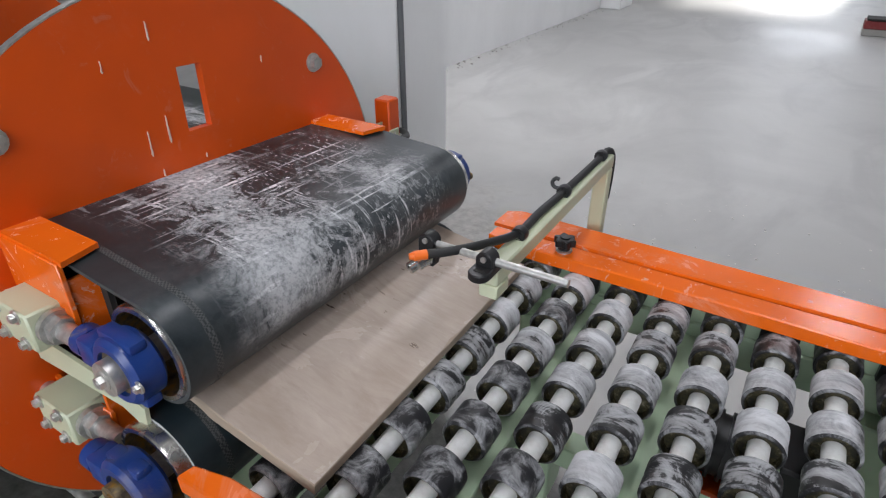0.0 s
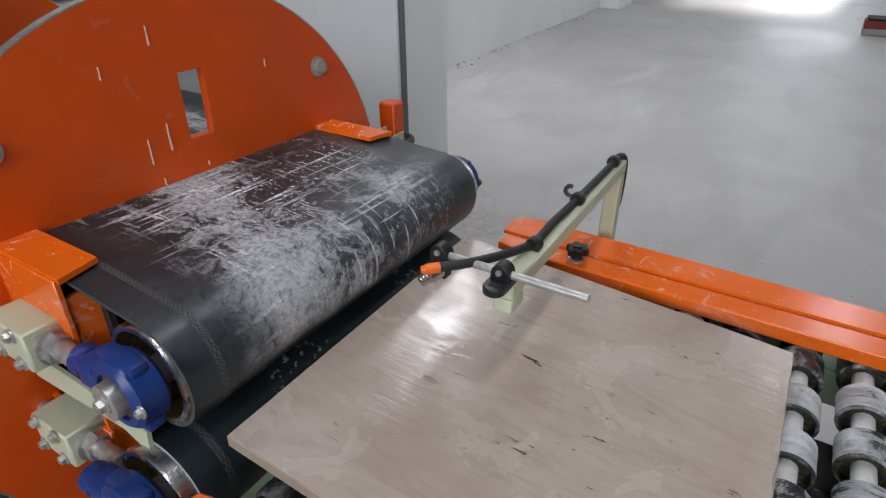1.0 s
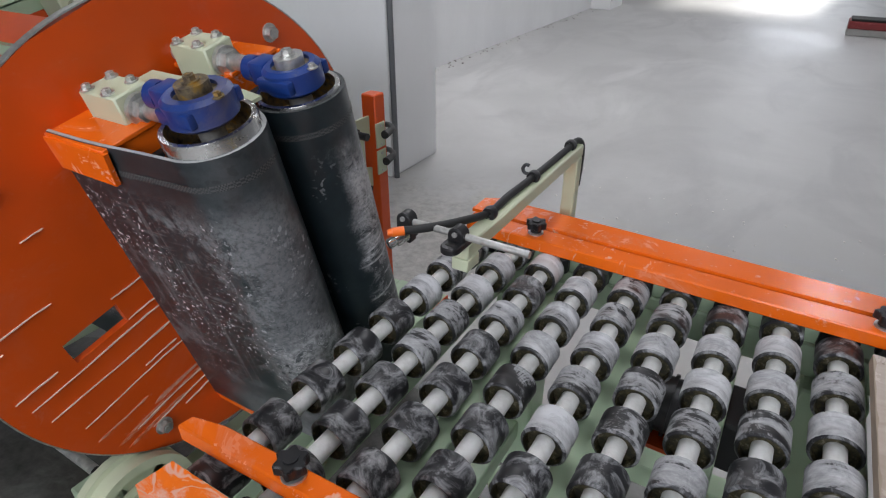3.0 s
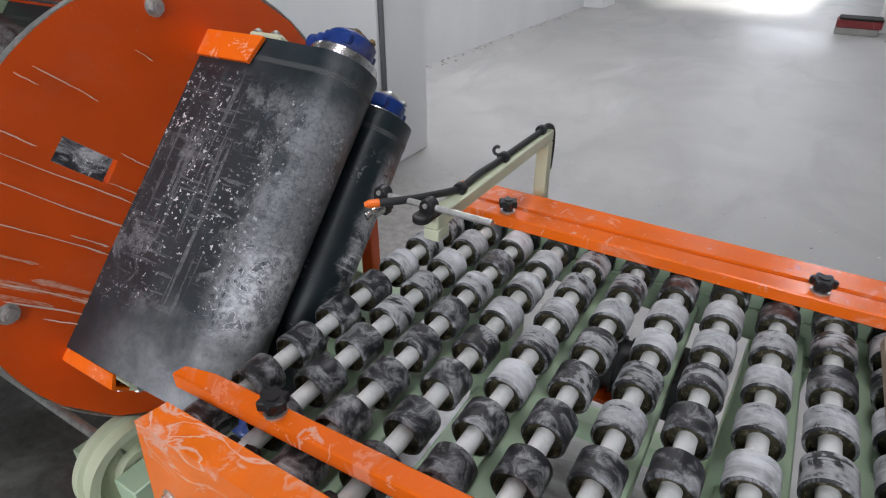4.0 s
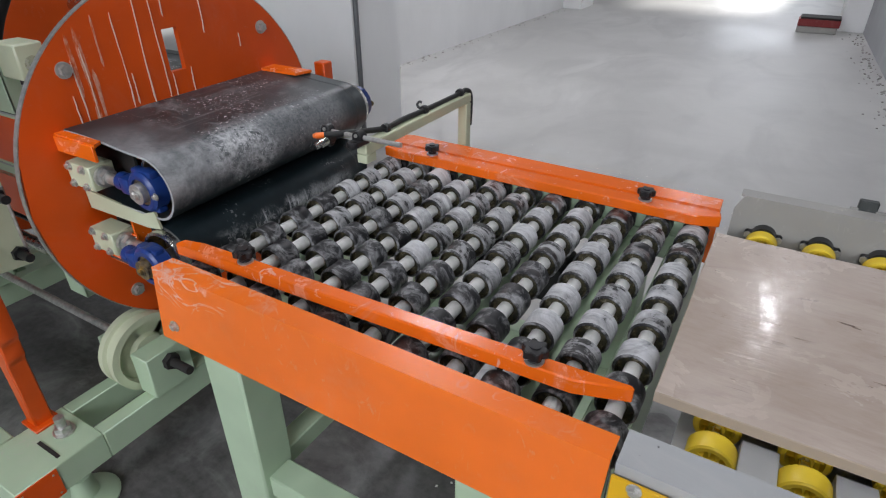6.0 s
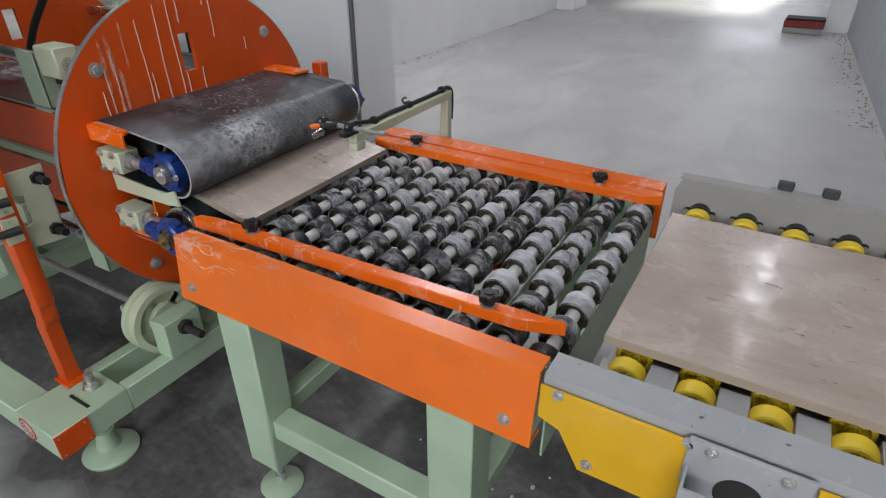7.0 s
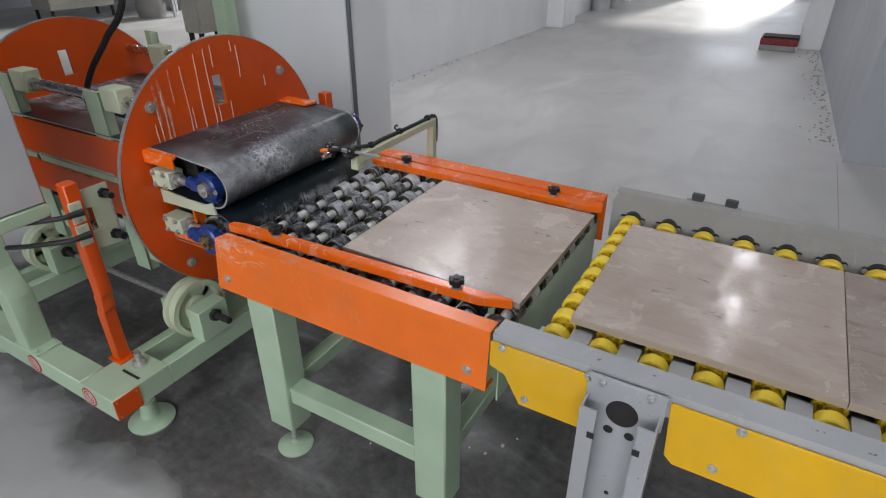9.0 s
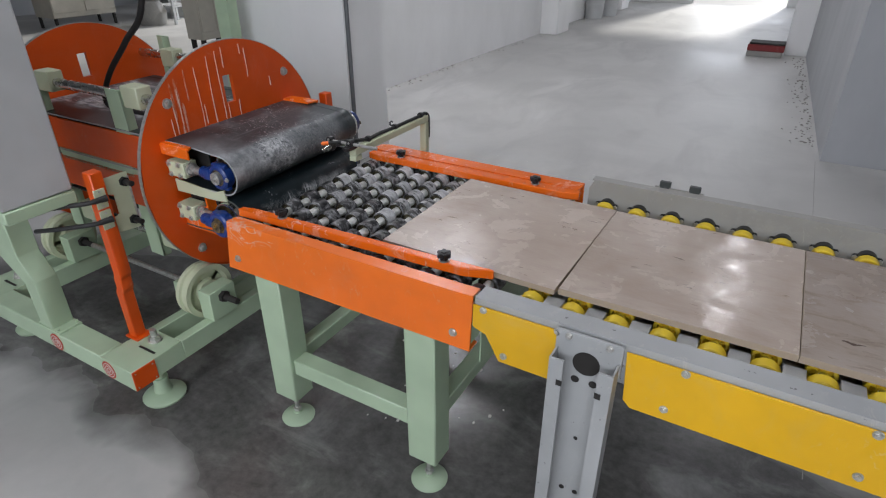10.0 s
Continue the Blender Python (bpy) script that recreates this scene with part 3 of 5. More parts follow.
def drum_disc(name, x0, x1, slots, label):
    """A round plate with two square windows and bolt heads on both faces."""
    bm = bmesh.new()
    # left and right halves round the windows: strips joined edge to edge
    def strip(y0, y1, z0, z1):
        pts = []
        steps = 24
        for i in range(steps + 1):
            y = y0 + (y1 - y0) * i / steps
            h = math.sqrt(max(DISC_R ** 2 - (y - AY) ** 2, 0))
            pts.append((y, min(z1, AZ + h)))
        for i in range(steps, -1, -1):
            y = y0 + (y1 - y0) * i / steps
            h = math.sqrt(max(DISC_R ** 2 - (y - AY) ** 2, 0))
            pts.append((y, max(z0, AZ - h)))
        clean = []
        for p in pts:
            if not clean or (Vector(p) - Vector(clean[-1])).length > 1e-5:
                clean.append(p)
        if (Vector(clean[0]) - Vector(clean[-1])).length < 1e-5:
            clean.pop()
        prism(bm, clean, "x", x0, x1)
    w0, w1, h0, h1 = slots
    strip(AY - DISC_R, AY + w0, -9, 9)
    strip(AY + w1, AY + DISC_R, -9, 9)
    strip(AY + w0, AY + w1, AZ - h0, AZ + h0)
    strip(AY + w0, AY + w1, AZ + h1, 9)
    strip(AY + w0, AY + w1, -9, AZ - h1)
    bmesh.ops.remove_doubles(bm, verts=bm.verts[:], dist=1e-5)
    d = part(name, bm, ORANGE_SHADED, drum, label)
    # worn bare rim
    bm = bmesh.new()
    lathe(bm, [(0, DISC_R + 0.0005), (0, DISC_R + 0.003), (x1 - x0, DISC_R + 0.003), (x1 - x0, DISC_R + 0.0005), (0, DISC_R + 0.0005)], (x0, AY, AZ), (1, 0, 0), 96)
    part("rim", bm, ZINC, d, "worn bare steel rim")
    for sy in (-1, 1):
        for sz in (-1, 1):
            bm = bmesh.new()
            hexbolt(bm, (x1, AY + sy * 0.312, AZ + sz * 0.312), (1, 0, 0), 0.0138, 0.012)
            part("bolt", bm, ZINC, d, "zinc bolt head with washer")
    return d


front_disc = drum_disc("front_disc", AX - 0.016, AX, (-0.015, 0.034, 0.247, 0.359), "glossy orange disc with slurry drips and a square window")
drum_disc("rear_disc", -1.94, -1.92, (-0.015, 0.034, 0.247, 0.359), "orange disc behind, with a square window")

# slurry that ran down the disc: long on one half, short on the other
rnd = random.Random(5)


def drips(runs, side, mat, name, label, lift=0.0022):
    for q, (y, top, bottom, w) in enumerate(runs):
        w *= 0.40
        n_seg = 9
        left, right = [], []
        for i in range(n_seg + 1):
            t = i / n_seg
            yy = y + min(0.0018, 0.008 * (top - bottom)) * math.sin(t * 5 + y * 50) + rnd.uniform(-0.0006, 0.0006)
            ww = w * (0.55 + 0.45 * math.sin(3.0 * t + y * 9) ** 2) * (1.5 if i == n_seg - 1 else 1) * (0.2 if i in (0, n_seg) else 1)
            z = top + (bottom - top) * t
            left.append((yy - ww / 2, z)), right.append((yy + ww / 2, z))
        bm = bmesh.new()
        prism(bm, [(AY + side * p[0], AZ + side * p[1]) for p in left + right[::-1]], "x", AX + 0.0003, AX + lift + 0.00012 * q)
        part(name, bm, mat, front_disc, label)


# in the lower half's own sense (turned over it stands upright)
long_runs = [(-0.29, 0.33, 0.13, 0.008), (-0.262, 0.355, 0.16, 0.006), (-0.163, 0.42, 0.18, 0.006),
             (-0.148, 0.27, 0.19, 0.007), (-0.10, 0.45, 0.17, 0.007), (-0.052, 0.46, 0.18, 0.006), (-0.02, 0.47, 0.39, 0.006),
             (-0.03, 0.245, 0.18, 0.005), (0.03, 0.25, 0.17, 0.005), (0.10, 0.45, 0.33, 0.005), (0.075, 0.47, 0.43, 0.004), (-0.31, 0.25, 0.15, 0.005), (0.22, 0.31, 0.27, 0.003)]
drips(long_runs, -1, SLURRY, "drip", "long white slurry drip")
smear_runs = [(-0.262, 0.40, 0.15, 0.034), (-0.245, 0.30, 0.15, 0.030), (-0.285, 0.39, 0.24, 0.024), (-0.262, 0.22, 0.14, 0.030), (-0.215, 0.42, 0.30, 0.014)]
drips(smear_runs, -1, PINK_SLURRY, "smear", "pinkish slurry smear", 0.0009)
short_runs = [(-0.054, 0.437, 0.407, 0.006), (-0.141, 0.39, 0.371, 0.005), (-0.0545, 0.286, 0.238, 0.007), (-0.093, 0.268, 0.224, 0.005), (-0.08, 0.197, 0.184, 0.005), (0.170, 0.350, 0.337, 0.004), (0.01, 0.20, 0.192, 0.004)]
drips(short_runs, 1, SLURRY, "drip", "short white slurry drip")

# tie bars, green uprights and side bars between the discs
for sy in (-1, 1):
    for sz in (-1, 1):
        y, z = AY + sy * 0.312, AZ + sz * 0.312
        part("tie_bar", rodded((-1.92, y, z), (-0.92, y, z), 0.021, 18), STEEL, drum, "round steel tie bar")
        for x in (-1.16, -1.76):
            bm = bmesh.new()
            box(bm, x + 0.036, x + 0.135, y - 0.034, y + 0.034, z - 0.036 - (sy > 0) * 0.014, z + 0.036 + (sy < 0) * 0.014, bevel=0.004)
            part("clamp_block", bm, CREAM, drum)
    for x in (-1.17, -1.77):
        y = AY + sy * 0.312
        z0, z1 = (AZ - 0.40, AZ + 0.345) if sy < 0 else (AZ - 0.345, AZ + 0.40)
        bm = bmesh.new()
        ya, yc = (y - 0.042, y - 0.034) if sy < 0 else (y + 0.034, y + 0.042)
        box(bm, x - 0.045, x + 0.045, ya, yc, z0, z1, bevel=0.002)
        box(bm, x + 0.037, x + 0.045, min(y, ya), max(y, yc), z0, z1, bevel=0.002)
        part("upright", bm, GREEN, drum, "pale green folded upright")
    part("side_bar", boxed(-1.70, -1.172, AY + sy * 0.352 - 0.004, AY + sy * 0.352 + 0.004, AZ - 0.028, AZ + 0.028, bevel=0.002), GREEN, drum)

ROLL_R, ROLL_X, ROLL_DZ = 0.0722, -0.612, 0.0895
BELT_RISE = 0.0145


def belt_unit(up, y0, y1, belt_mat, label):
    """One belt with its drive roll, frame plates, bearings and tension blocks; up = 1 over the gap, -1 under it."""
    zc = AZ + up * ROLL_DZ
    x_back = -2.18
    r1 = ROLL_R + 0.0058
    def outline(r):
        """Round the nose roll, then up a slight slope onto the slide bed, whose outer run lies BELT_RISE further out."""
        pts = []
        for i in range(25):
            a = -math.pi / 2 + math.pi * i / 24
            pts.append((ROLL_X + r * math.cos(a), zc + up * r * math.sin(a)))
        for x, k in ((-0.68, 0.30), (-0.74, 0.68), (-0.80, 0.93), (-0.86, 1.0), (-2.06, 1.0)):
            pts.append((x, zc + up * (r + BELT_RISE * k)))
        for i in range(25):
            a = math.pi / 2 + math.pi * i / 24
            pts.append((x_back + r * math.cos(a), zc + up * r * math.sin(a)))
        return pts
    bm = bmesh.new()
    loops = []
    for r, y in ((r1, y0), (r1 + 0.0006, y0 + 0.004), (r1 + 0.0006, y1 - 0.004), (r1, y1), (ROLL_R, y1), (ROLL_R, y0)):
        loops.append([bm.verts.new((p[0], y, p[1])) for p in outline(r)])
    for u, v in zip(loops, loops[1:] + loops[:1]):
        for i in range(len(u)):
            j = (i + 1) % len(u)
            bm.faces.new((u[i], u[j], v[j], v[i]))
    for f in bm.faces:
        ys = [q.co.y for q in f.verts]
        f.material_index = 1 if max(ys) - min(ys) < 0.001 else 0
    belt = part("belt", bm, [belt_mat, BELT_EDGE if up < 0 else DARK_EDGE], drum, label)
    # textured wear strip where the belt edge is stitched
    bm = bmesh.new()
    for yy in (y0 + 0.040,):
        o = outline(r1 + 0.0012)
        lo = [bm.verts.new((p[0], yy, p[1])) for p in o]
        hi = [bm.verts.new((p[0], yy + 0.011, p[1])) for p in o]
        for i in range(len(o)):
            j = (i + 1) % len(o)
            bm.faces.new((lo[i], lo[j], hi[j], hi[i]))
    part("edge_strip", bm, EDGE_STRIP, belt, "ribbed edge strip")
    # steel rolls, hollow at their ends
    for x in (ROLL_X, x_back):
        bm = bmesh.new()
        K, L = (-0.336, 0.372) if up > 0 else (-0.372, 0.326)
        lathe(bm, [(K + 0.05, 0.03), (K + 0.05, 0.063), (K, 0.063), (K, ROLL_R - 0.002), (K + 0.004, ROLL_R - 0.0004), (L - 0.004, ROLL_R - 0.0004), (L, ROLL_R - 0.002), (L, 0.063), (L - 0.05, 0.063), (L - 0.05, 0.03)], (x, AY, zc), (0, 1, 0), 40)
        for f in bm.faces:
            f.material_index = 1 if math.hypot(f.calc_center_median().x - x, f.calc_center_median().z - zc) < 0.065 else 0
        roll = part("roll", bm, [STEEL, RUSTY], drum, "steel roll with rusty hollow ends")
        part("shaft", rodded((x, AY - 0.385, zc), (x, AY + 0.385, zc), 0.020), ZINC, roll)
    # frame inside the belt
    for sy in (-1, 1):
        y = AY + sy * 0.300
        bm = bmesh.new()
        prism(bm, [(-2.08, zc - 0.062), (-0.735, zc - 0.062), (-0.735, zc + 0.062), (-2.08, zc + 0.062)], "y", y - 0.004, y + 0.004)
        part("frame_plate", bm, DARK, drum)
        ys = AY + sy * 0.352
        part("side_plate", boxed(-1.90, -0.94, ys - 0.004, ys + 0.004, zc - 0.078, zc + 0.070, bevel=0.002), ORANGE_SHADED, drum, "orange side plate")
        # folded orange bracket at the disc
        bm = bmesh.new()
        outside = up < 0 < sy
        yo = AY + sy * (0.382 if outside else 0.346)
        zt = zc + up * (r1 + BELT_RISE - (0.006 if outside else -0.005))
        y_in = AY + sy * (0.3585 if outside else 0.288)
        deep = 0.040 if outside else 0.115
        a, b = min(yo, y_in), max(yo, y_in)
        prism(bm, [(-0.90, a), (-0.738, a), (-0.752, b), (-0.90, b)] if sy < 0 else [(-0.90, a), (-0.752, a), (-0.738, b), (-0.90, b)], "z", zt - 0.004, zt + 0.004)
        box(bm, -0.90, -0.745, yo - 0.004, yo + 0.004, min(zt, zt - up * deep), max(zt, zt - up * deep), bevel=0.0015)
        if not outside:
            box(bm, -0.758, -0.750, min(yo, yo - sy * 0.05), max(yo, yo - sy * 0.05), zc - 0.070, zc + 0.066)
        part("bracket", bm, ORANGE, drum, "folded orange bracket")
        # tension block with hex bolts
        yb = AY + sy * 0.364
        bm = bmesh.new()
        box(bm, -0.868, -0.775, yb - 0.031, yb + 0.031, zc - 0.031, zc + 0.031, bevel=0.003)
        block = part("tension_block", bm, CREAM, drum, "pale green tension block")
        for bx in (-0.853, -0.80):
            for bz in (-0.022, 0.022):
                bm = bmesh.new()
                hexbolt(bm, (bx, yb + sy * 0.031, zc + bz), (0, sy, 0), 0.0075, 0.006)
                part("bolt", bm, ZINC, block)
        bm = bmesh.new()
        rod(bm, (-0.95, yb, zc), (-0.70, yb, zc), 0.0140, 14)
        rod(bm, (-0.774, yb, zc), (-0.764, yb, zc), 0.026, 20)
        rod(bm, (-0.764, yb, zc), (-0.748, yb, zc), 0.021, 6)
        part("tension_rod", bm, ZINC, drum, "threaded steel rod with nut")
        # blue bearing housing with shaft end
        yb = AY + sy * (0.398 if sy == up else 0.358)
        big_r = 0.051 if sy == up else 0.048
        bm = bmesh.new()
        lathe(bm, [(-0.022, 0.032), (-0.022, big_r - 0.007), (-0.016, big_r), (0.016, big_r), (0.022, big_r - 0.007), (0.022, 0.032), (-0.022, 0.032)], (ROLL_X, yb, zc), (0, 1, 0), 32)
        house = part("bearing_housing", bm, BLUE, drum, "blue cast bearing housing")
        bm = bmesh.new()
        box(bm, ROLL_X - 0.082, ROLL_X - 0.045, yb - 0.021, yb + 0.021, zc - 0.021, zc + 0.021, bevel=0.006, segs=2)
        part("neck", bm, BLUE, house)
        part("socket", rodded((ROLL_X - 0.10, yb, zc), (ROLL_X - 0.078, yb, zc), 0.022, 18), BLUE, house)
        for az in (-1, 1):
            part("guide_lug", boxed(ROLL_X - 0.035, ROLL_X + 0.035, yb - 0.012, yb + 0.012, zc + az * 0.042 - 0.008, zc + az * 0.042 + 0.008, bevel=0.005, segs=2), BLUE, house)
        bm = bmesh.new()
        lathe(bm, [(-0.016, 0.020), (-0.016, 0.033), (0.016, 0.033), (0.016, 0.020)], (ROLL_X, yb, zc), (0, 1, 0), 24)
        part("bearing", bm, RUSTY, house, "greasy bearing ring")
        bm = bmesh.new()
        rod(bm, (ROLL_X, yb, zc), (ROLL_X, yb + sy * 0.034, zc), 0.024, 20)
        hexbolt(bm, (ROLL_X, yb + sy * 0.034, zc), (0, sy, 0), 0.009, 0.007)
        hexbolt(bm, (ROLL_X + 0.047, yb + sy * 0.018, zc + 0.0), (0, sy, 0), 0.006, 0.005)
        part("collar", bm, RUSTY if sy * up > 0 else ZINC, house, "shaft end collar with bolt")


BELT_EDGE = material("chalky_rubber_edge", (0.34, 0.35, 0.35), 0.7)
DARK_EDGE = material("cut_rubber_edge", (0.05, 0.055, 0.055), 0.6)
EDGE_STRIP = material("ribbed_edge_strip", (0.10, 0.11, 0.11), 0.6)
n = Net(EDGE_STRIP)
ck = n.node("ShaderNodeTexChecker", Scale=330)
n.link(n.coords(), ck.inputs["Vector"])
n.colour(n.mix(ck.outputs["Fac"], (0.022, 0.027, 0.029), (0.075, 0.08, 0.08)))
belt_unit(1, 0.296, 0.980, BELT_A, "dark rubber belt streaked with white residue")
belt_unit(-1, 0.276, 0.985, BELT_B, "dark rubber belt crusted white over its nose")
# pale green slanted guide plates between the belts
for sy in (-1, 1):
    bm = bmesh.new()
    y = AY + sy * 0.356
    prism(bm, [(-0.895, AZ - 0.026), (-0.895, AZ + 0.026), (-0.66, AZ + 0.022), (-0.612, AZ + 0.014), (-0.620, AZ - 0.030), (-0.67, AZ - 0.012)], "y", y - 0.003, y + 0.003)
    part("guide_plate", bm, CREAM, drum, "pale green slab guide plate")

# ---- the drum's floor frame ----
base_frame = thing("drum_frame", (-1.3, 0.63, FLOOR), "pale green steel floor frame on adjustable round feet", "machine frame")
F0, F1 = 0.118, 0.21
for y in (-0.12, 1.376):
    part("long_beam", boxed(-2.75, -1.002, y - 0.05, y + 0.05, F0, F1, bevel=0.004), GREEN, base_frame)
for xc in (-0.90, -1.93):
    for dims in ((-0.10, -0.052, 0.0605, 1.1995), (0.052, 0.10, 0.0605, 1.1995)):
        part("cross_beam", boxed(xc + dims[0], xc + dims[1], dims[2], dims[3], F0, F1, bevel=0.003), GREEN, base_frame)
    part("beam_web", boxed(xc - 0.0515, xc + 0.0515, 0.42, 0.84, F0, F1 - 0.002, bevel=0.003), GREEN, base_frame)
    for ya, yz in ((-0.172, 0.06), (1.20, 1.43)):
        part("beam_end", boxed(xc - 0.10, xc + 0.10, ya, yz, F0, F1 + 0.001, bevel=0.003), GREEN, base_frame)
    for yy, sg in ((0.288, 1), (0.968, -1)):
        wc = Vector((xc, yy, 0.31))
        bm = bmesh.new()
        lathe(bm, [(-0.030, 0.028), (-0.030, 0.050), (-0.012, 0.055), (-0.012, 0.092), (-0.034, 0.100), (-0.034, 0.122), (-0.014, 0.122), (-0.010, 0.112), (0.010, 0.112), (0.014, 0.122), (0.034, 0.122), (0.034, 0.100), (0.012, 0.092), (0.012, 0.055), (0.030, 0.050), (0.030, 0.028), (-0.030, 0.028)], wc, (1, 0, 0), 48)
        for k in range(5):
            a = 2 * math.pi * k / 5 + 0.4
            box_v = box(bm, -0.012, 0.012, -0.010, 0.010, 0.05, 0.095)
            bmesh.ops.rotate(bm, cent=(0, 0, 0), matrix=Matrix.Rotation(a, 3, "X"), verts=box_v)
            bmesh.ops.translate(bm, vec=wc, verts=box_v)
        part("support_wheel", bm, CREAM, base_frame, "pale green grooved support wheel")
        for dx in (0.042, -0.115):
            part("bearing_block", boxed(xc + dx, xc + dx + 0.073, yy - 0.068, yy + 0.068, F1 + 0.001, 0.350, bevel=0.003), GREEN, base_frame, "boxed pale green bearing block")
        bm = bmesh.new()
        rod(bm, (xc - 0.15, yy, 0.31), (xc + 0.205, yy, 0.31), 0.0135, 16)
        rod(bm, (xc + 0.113, yy, 0.31), (xc + 0.133, yy, 0.31), 0.026, 6)
        part("axle", bm, DARK, base_frame, "dark greasy axle end")
    for yy in (-0.172, 1.432):
        s = -1 if yy < 0 else 1
        if xc > -1:
            bm = bmesh.new()
            box(bm, xc + 0.101, xc + 0.105, min(yy, yy - s * 0.10), max(yy, yy - s * 0.10), F0 + 0.002, F1, bevel=0.001)
            cap = part("end_cap", bm, ORANGE_SHADED, base_frame, "orange end cap with small screws")
            for dy in (0.012, 0.088):
                for zz in (F0 + 0.014, F1 - 0.012):
                    part("screw", rodded((xc + 0.105, yy - s * dy, zz), (xc + 0.107, yy - s * dy, zz), 0.003, 8), ZINC, cap)
    for yy in (-0.075, 1.33):
        bm = bmesh.new()
        rod(bm, (xc - 0.05, yy + 0.085, FLOOR + 0.022), (xc - 0.05, yy + 0.085, F0), 0.020, 14)
        lathe(bm, [(0.0, 0.0), (0.0, 0.088), (0.010, 0.091), (0.018, 0.083), (0.036, 0.040), (0.070, 0.032), (0.105, 0.032), (0.105, 0.0)], (xc - 0.05, yy + 0.085, FLOOR), (0, 0, 1), 28)
        part("foot", bm, GREEN, base_frame, "round pale green levelling foot")
        bm = bmesh.new()
        rod(bm, (xc + 0.0, yy + 0.085, F1), (xc + 0.0, yy + 0.085, F1 + 0.055), 0.013, 12)
        rod(bm, (xc + 0.0, yy + 0.085, F1 + 0.001), (xc + 0.0, yy + 0.085, F1 + 0.006), 0.028, 18)
        rod(bm, (xc + 0.0, yy + 0.085, F1 + 0.006), (xc + 0.0, yy + 0.085, F1 + 0.024), 0.022, 6)
        part("levelling_bolt", bm, ZINC, base_frame, "zinc levelling bolt with nut")
    part("slit", boxed(xc - 0.02, xc + 0.075, -0.053, -0.043, F1 + 0.001, F1 + 0.0035), DARK, base_frame)
for yy in (0.288, 0.968):
    part("drive_shaft", rodded((-1.88, yy, 0.31), (-0.95, yy, 0.31), 0.0125, 14), ZINC, base_frame, "long thin grey shaft")
for sx in (-0.955, -1.32):
    bm = bmesh.new()
    rod(bm, (sx, -0.171, 0.163), (sx, -0.1735, 0.163), 0.041, 28)
    disc = part("sticker", bm, RED, base_frame, "round red sticker")
    bm = bmesh.new()
    for r0 in (0.033, 0.022, 0.011):
        lathe(bm, [(0, r0 - 0.003), (0, r0), (0.001, r0), (0.001, r0 - 0.003)], (sx, -0.1735, 0.163), (0, -1, 0), 24)
    part("print", bm, WHITE, disc, "white rings printed on the sticker")

# stop posts with switch plates, one on each side of the drum


